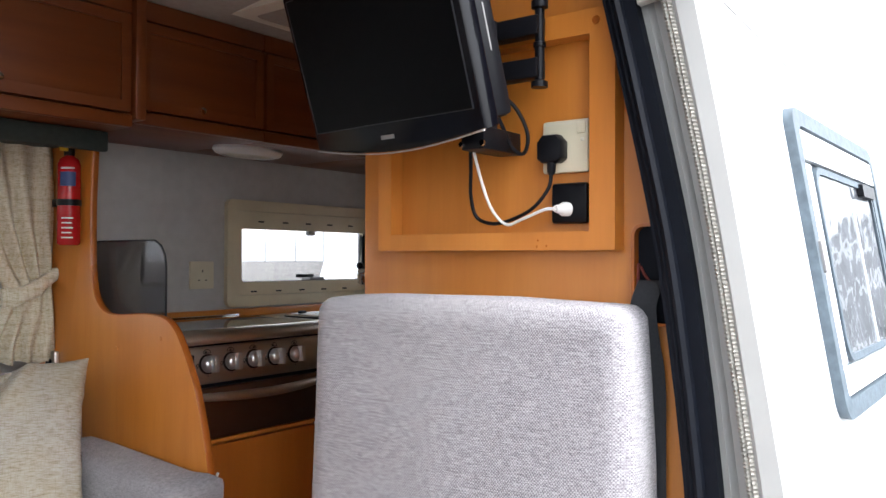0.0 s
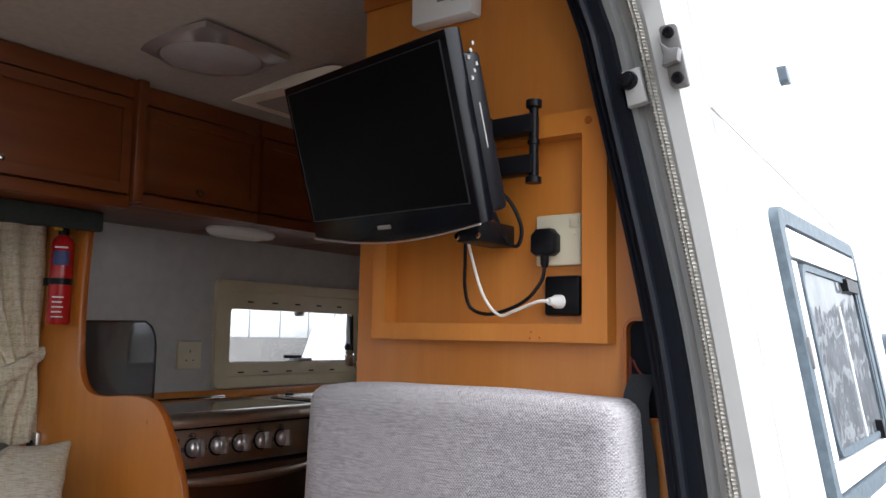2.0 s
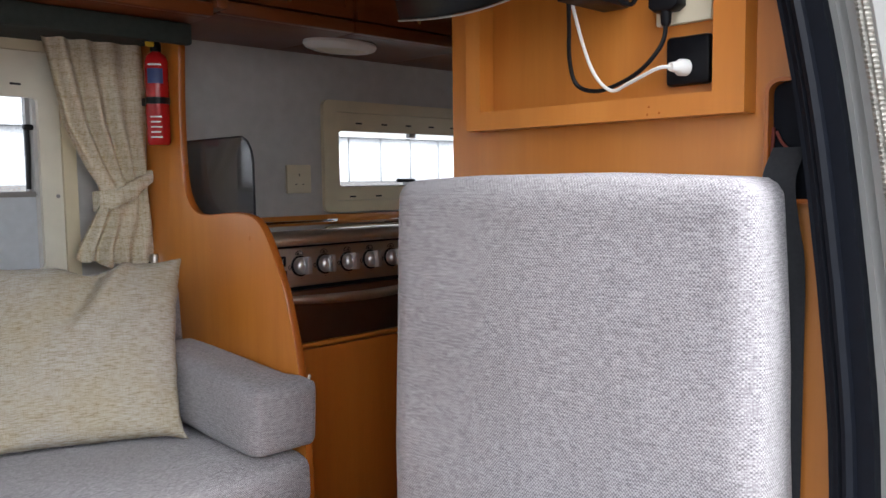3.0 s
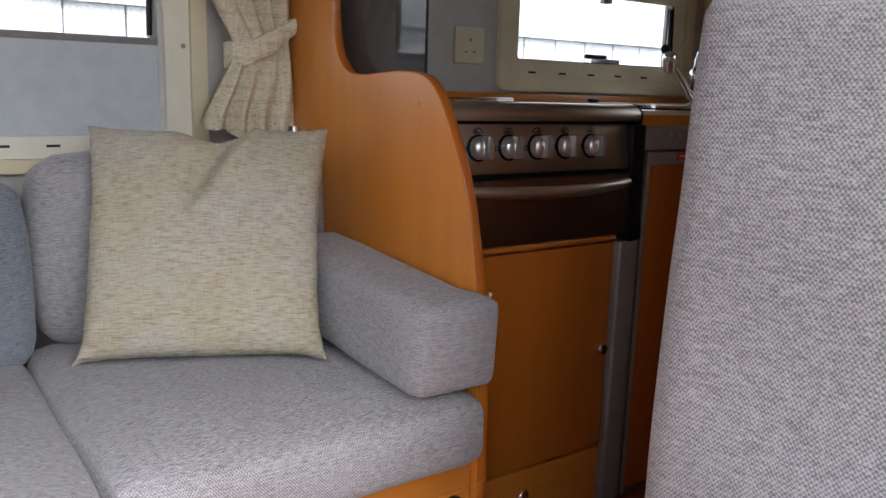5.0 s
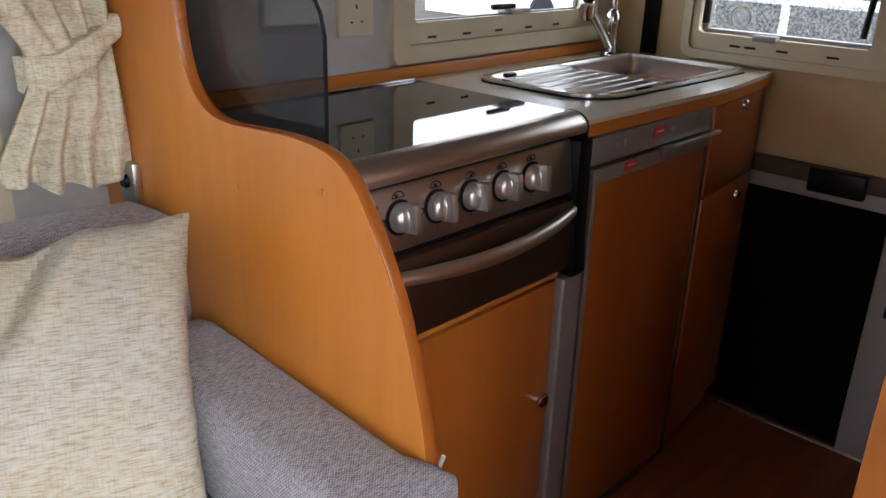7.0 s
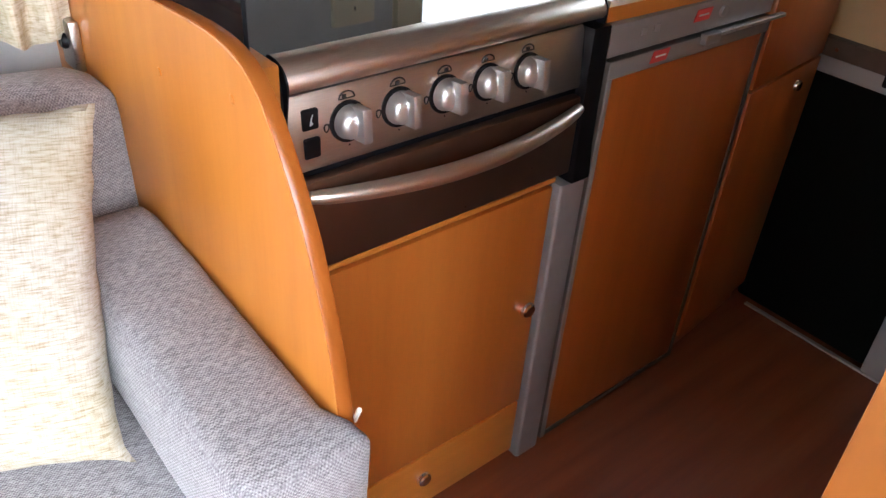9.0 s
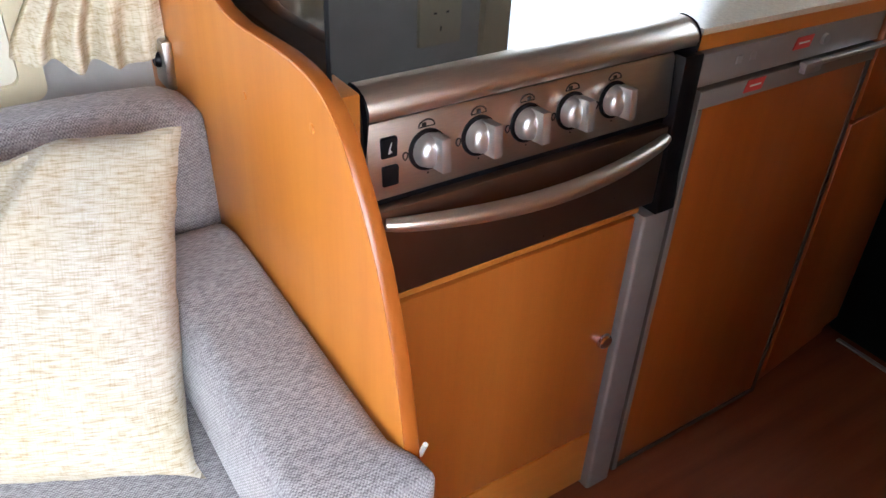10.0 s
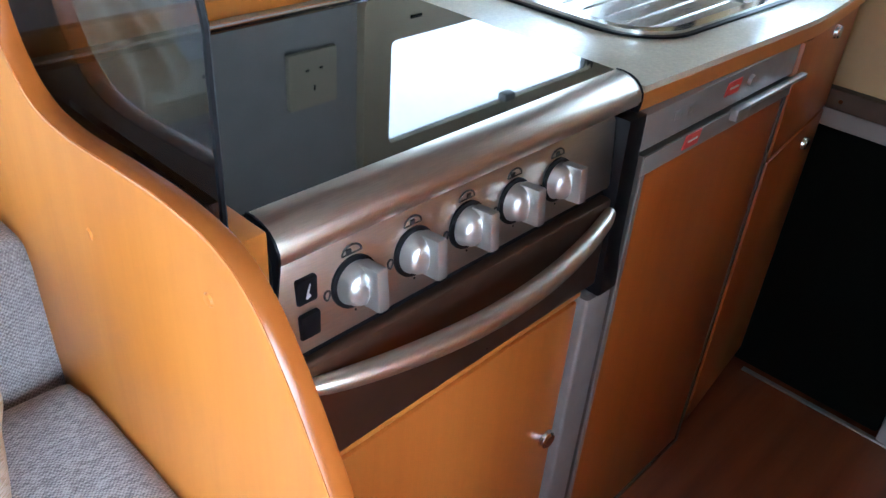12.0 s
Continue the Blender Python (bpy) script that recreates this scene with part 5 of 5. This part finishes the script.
rows = []
for k in range(21):
    u = k / 20
    x = 0.722 + 0.128 * u
    y = 2.436 - 0.012 * math.sin(math.pi * u) + 0.003 * math.sin(17 * u) + 0.02 * (1 - u) ** 6
    zc = 1.412 + 0.062 * u ** 1.5
    h = 0.025 - 0.007 * u + 0.002 * math.sin(11 * u + 1)
    rows.append([tb.verts.new((x, y + 0.006, zc - h)), tb.verts.new((x, y, zc - 0.7 * h)), tb.verts.new((x, y - 0.003, zc)), tb.verts.new((x, y, zc + 0.7 * h)), tb.verts.new((x, y + 0.006, zc + h)), tb.verts.new((x, y + 0.045, zc + h - 0.002)), tb.verts.new((x, y + 0.045, zc - h + 0.002))])
for a, b in zip(rows, rows[1:]):
    for k in range(7):
        tb.faces.new((a[k], a[(k + 1) % 7], b[(k + 1) % 7], b[k]))
tb.faces.new(rows[0]), tb.faces.new(rows[-1])
part("tieback", join(B(), tb), M_CURTAIN, cur, "cream fabric tieback band")
pel = thing("pelmet", (0.1, 2.45, 1.772), "dark green cloth pelmet over the curtain", "pelmet")
part("front_board", box(B(), -0.6, 0.850, 2.20, 2.222, 1.772, 1.8205, 0.005), M_DARKGREEN, pel)
part("top_board", box(B(), -0.6, 0.850, 2.2225, 2.545, 1.800, 1.8205, 0.003), M_DARKGREEN, pel)

# -- fire extinguisher --
fe = thing("fire_extinguisher", (0.818, 2.345, 1.53), "red fire extinguisher strapped to the wooden panel", "fire extinguisher")
M0 = Matrix.Translation((0.820, 2.345, 1.535))
part("cylinder", lathe(B(), [(0.022, 0), (0.027, 0.006), (0.027, 0.198), (0.022, 0.212), (0.012, 0.220), (0.010, 0.225), (0, 0.225)], M0, 24), M_RED, fe)
part("valve", lathe(B(), [(0.012, 0.221), (0.013, 0.226), (0.013, 0.240), (0.008, 0.246), (0, 0.246)], M0, 14), M_BLACK, fe)
part("lever", box(B(), 0.786, 0.83, 2.338, 2.352, 1.776, 1.786, 0.003), M_BLACK, fe)
part("tag", box(B(), 0.790, 0.812, 2.334, 2.338, 1.766, 1.778, 0.002), M_YELLOW, fe, "yellow safety tag")
part("strap", ring(B(), [(0.820 + 0.0285 * math.cos(a), 2.345 + 0.0285 * math.sin(a)) for a in [2 * math.pi * k / 24 for k in range(24)]], [(0.820 + 0.0268 * math.cos(a), 2.345 + 0.0268 * math.sin(a)) for a in [2 * math.pi * k / 24 for k in range(24)]], "z", 1.632, 1.648), M_BLACK, fe)
part("clip", box(B(), 0.800, 0.812, 2.365, 2.392, 1.63, 1.65, 0.003), M_BLACK, fe)


def wrap(z0, z1, a0, a1, mat, name):
    t = bmesh.new()
    rr = []
    for k in range(9):
        a = radians(a0 + (a1 - a0) * k / 8)
        rr.append([t.verts.new((0.820 + q * math.cos(a), 2.345 + q * math.sin(a), z)) for q, z in ((0.0272, z0), (0.0275, z0), (0.0275, z1), (0.0272, z1))])
    for a, b in zip(rr, rr[1:]):
        for k in range(4):
            t.faces.new((a[k], a[(k + 1) % 4], b[(k + 1) % 4], b[k]))
    part(name, join(B(), t), mat, fe)


wrap(1.68, 1.715, 195, 275, M_BLUELAB, "blue_label")
wrap(1.722, 1.726, 200, 268, M_WHITELAB, "print_bar")
for k in range(5):
    wrap(1.60 - 0.012 * k, 1.603 - 0.012 * k, 205, 262 - 7 * (k % 2), M_WHITELAB, "print_bar")

fe.matrix_basis = Matrix.Translation((0, -0.018, 0.012)) @ fe.matrix_basis

# -- overhead lockers --
def locker(x0, x1, y, z0, label, kx, knobz):
    k = thing("overhead_locker", ((x0 + x1) / 2, y + 0.1, z0), label, "locker", "overhead lockers")
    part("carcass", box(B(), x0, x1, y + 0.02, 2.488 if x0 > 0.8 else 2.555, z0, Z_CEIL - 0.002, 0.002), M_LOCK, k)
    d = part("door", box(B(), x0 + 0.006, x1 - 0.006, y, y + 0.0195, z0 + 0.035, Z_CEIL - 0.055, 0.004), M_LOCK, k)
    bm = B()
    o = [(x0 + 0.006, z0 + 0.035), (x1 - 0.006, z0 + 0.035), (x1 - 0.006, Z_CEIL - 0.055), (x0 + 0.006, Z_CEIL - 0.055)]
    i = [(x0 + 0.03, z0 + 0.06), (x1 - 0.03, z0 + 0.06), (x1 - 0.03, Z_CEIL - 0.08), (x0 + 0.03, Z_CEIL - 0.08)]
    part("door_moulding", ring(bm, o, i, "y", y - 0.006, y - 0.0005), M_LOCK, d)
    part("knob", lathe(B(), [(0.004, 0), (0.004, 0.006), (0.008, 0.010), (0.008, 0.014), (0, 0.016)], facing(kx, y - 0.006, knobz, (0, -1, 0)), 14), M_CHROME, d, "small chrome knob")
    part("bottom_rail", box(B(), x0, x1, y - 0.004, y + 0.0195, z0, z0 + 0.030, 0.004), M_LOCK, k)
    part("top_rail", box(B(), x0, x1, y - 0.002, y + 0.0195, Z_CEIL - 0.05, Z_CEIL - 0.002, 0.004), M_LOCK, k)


locker(0.26, 0.852, 2.105, 1.822, "dark cherry overhead locker above the sofa", 0.545, 1.885)
locker(-0.34, 0.258, 2.105, 1.822, "dark cherry overhead locker above the sofa", -0.05, 1.885)
locker(0.882, 1.268, 2.13, 1.838, "dark cherry overhead locker above the cooker", 1.056, 1.892)
locker(1.270, 1.70, 2.13, 1.838, "dark cherry overhead locker above the worktop", 1.48, 1.892)
locker(1.702, 2.19, 2.13, 1.838, "dark cherry overhead locker at the rear end", 1.95, 1.892)
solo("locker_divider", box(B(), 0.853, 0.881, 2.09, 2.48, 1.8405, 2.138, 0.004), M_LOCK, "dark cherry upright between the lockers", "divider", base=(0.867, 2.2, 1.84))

# -- lamps and roof fittings (switched off) --
Z_FIT = 2.176
ul = thing("under_locker_lamp", (1.25, 2.22, 1.83), "white oval lamp under the locker, switched off", "lamp")
S = Matrix.Translation((1.33, 2.27, 1.838)) @ Matrix.Diagonal((1.35, 0.75, 1, 1))
part("rim", lathe(B(), [(0.085, 0), (0.088, -0.008), (0.082, -0.018), (0.066, -0.024), (0.064, -0.018), (0, -0.018)], S, 32), M_WHITEPL, ul)
part("lens", lathe(B(), [(0.063, -0.0185), (0.05, -0.024), (0.02, -0.027), (0, -0.0275)], S, 32), M_CRPALE, ul)
rl = thing("roof_lamp", (0.885, 1.865, Z_FIT), "silver square roof lamp with round diffuser, switched off", "lamp")
t = bmesh.new()
n = 48
prof2 = []
for scale, h in ((1.0, 0.0), (0.98, -0.012), (0.80, -0.026), (0.76, -0.024)):
    r_ = []
    for k in range(n):
        a = 2 * math.pi * k / n
        q = 0.128 / max(abs(math.cos(a)), abs(math.sin(a))) ** 0.92
        q = q * scale if scale > 0.9 else 0.118 * scale / 0.8
        r_.append(t.verts.new((q * math.cos(a), q * math.sin(a), h)))
    prof2.append(r_)
for a, b in zip(prof2, prof2[1:]):
    for k in range(n):
        t.faces.new((a[k], a[(k + 1) % n], b[(k + 1) % n], b[k]))
t.faces.new(prof2[-1])
part("bezel", join(B(), t, pose(0.885, 1.865, Z_FIT - 0.0005, 0, 0, 3)), M_SATIN, rl)
part("diffuser", lathe(B(), [(0.111, -0.0245), (0.09, -0.034), (0.05, -0.040), (0, -0.042)], Matrix.Translation((0.885, 1.865, Z_FIT)), 32), plain("frosted_grey_diffuser", (0.36, 0.35, 0.34), 0.5).m, rl)
part("switch", box(B(), 0.785, 0.80, 1.86, 1.88, Z_FIT - 0.022, Z_FIT - 0.014, 0.002), M_BLACK, rl)
rh = thing("roof_hatch", (1.33, 1.92, Z_FIT), "cream roof hatch frame with closed blind", "roof hatch")
part("frame", ring(B(), rounded(1.11, 1.56, 1.69, 2.10, 0.04), rounded(1.16, 1.51, 1.74, 2.05, 0.03), "z", Z_FIT - 0.03, Z_FIT - 0.001), M_CRPALE, rh)
part("blind", box(B(), 1.158, 1.512, 1.738, 2.052, Z_FIT - 0.012, Z_FIT - 0.002), M_GREYPL, rh, "grey closed blind")

# kitchen wall socket
ks = thing("wall_socket", (1.325, 2.49, 1.46), "ivory three-pin wall socket", "socket")
part("plate", box(B(), 1.282, 1.369, 2.478, 2.489, 1.421, 1.506, 0.004), M_IVORY, ks)
for x, z, w, h in ((1.3255, 1.476, 0.003, 0.008), (1.313, 1.448, 0.006, 0.003), (1.338, 1.448, 0.006, 0.003)):
    part("pin_hole", box(B(), x - w / 2, x + w / 2, 2.477, 2.479, z - h / 2, z + h / 2), M_INK, ks)

# -- outside --
structure("ground", box(B(), -400, 400, -400, 400, -0.2, 0.0), M_TARMAC, "pale concrete yard")
bd = thing("yard_fence", (3, 12.2, 0), "pale grey panel fence on a dark pebble wall", "fence")
part("lower_wall", box(B(), -15, 30, 12.0, 12.4, 0, 1.45), M_STONE, bd, "dark pebble-faced lower wall")
for k in range(60):
    part("fence_panel", box(B(), -15 + 0.75 * k, -14.27 + 0.75 * k, 12.05, 12.3, 1.45, 2.25, 0.02), M_CLAD, bd)
part("coping", box(B(), -15.2, 30.2, 11.95, 12.45, 2.25, 2.31), M_CLAD, bd)

rl = thing("railing", (7.0, 3.0, 0), "white painted metal railing behind the van", "railing")
for z in (1.15, 1.62, 1.95):
    part("rail", box(B(), 6.97, 7.03, -1.0, 5.0, z - 0.035, z + 0.035, 0.01), M_PAINT, rl)
for k in range(7):
    part("post", box(B(), 6.975, 7.025, -0.6 + 0.9 * k, -0.54 + 0.9 * k, 0, 2.1, 0.008), M_PAINT, rl)
yw = thing("yard_wall", (9.0, 3.0, 0), "grey pebble-dashed wall beyond the railing", "wall")
part("wall_face", box(B(), 9.0, 9.25, -5.0, 5.5, 0, 2.3, 0.02), plain("grey_pebble_dash", (0.26, 0.26, 0.255), 0.9, vary=0.6, scale=14, bumpy=0.9).m, yw)
part("coping", box(B(), 8.96, 9.29, -5.0, 5.5, 2.302, 2.36, 0.01), M_CLAD, yw)
pv = thing("parked_van", (12.0, 10.9, 0), "white van with a rounded nose by the fence", "van")
nose_line = [(p.x, p.y) for p in spline([(10.0, 0.35, 0), (9.98, 0.9, 0), (10.08, 1.2, 0), (10.34, 1.69, 0), (10.9, 1.86, 0), (12.0, 2.1, 0), (14.2, 2.12, 0)], 5)]
part("body", prism(B(), nose_line + [(14.2, 0.35)], "y", 9.2, 11.0, 0.05, 3), M_PAINT, pv)
for x in (10.75, 13.3):
    wh = part("tyre", lathe(B(), [(0.18, -0.1), (0.33, -0.1), (0.34, -0.06), (0.34, 0.06), (0.33, 0.1), (0.18, 0.1)], facing(x, 9.25, 0.34, (0, -1, 0)), 28), M_RUBBER, pv)
    part("rim", lathe(B(), [(0.19, -0.02), (0.19, 0.07), (0.14, 0.08), (0.05, 0.10), (0, 0.10)], facing(x, 9.25, 0.34, (0, -1, 0)), 20), M_SATIN, wh)
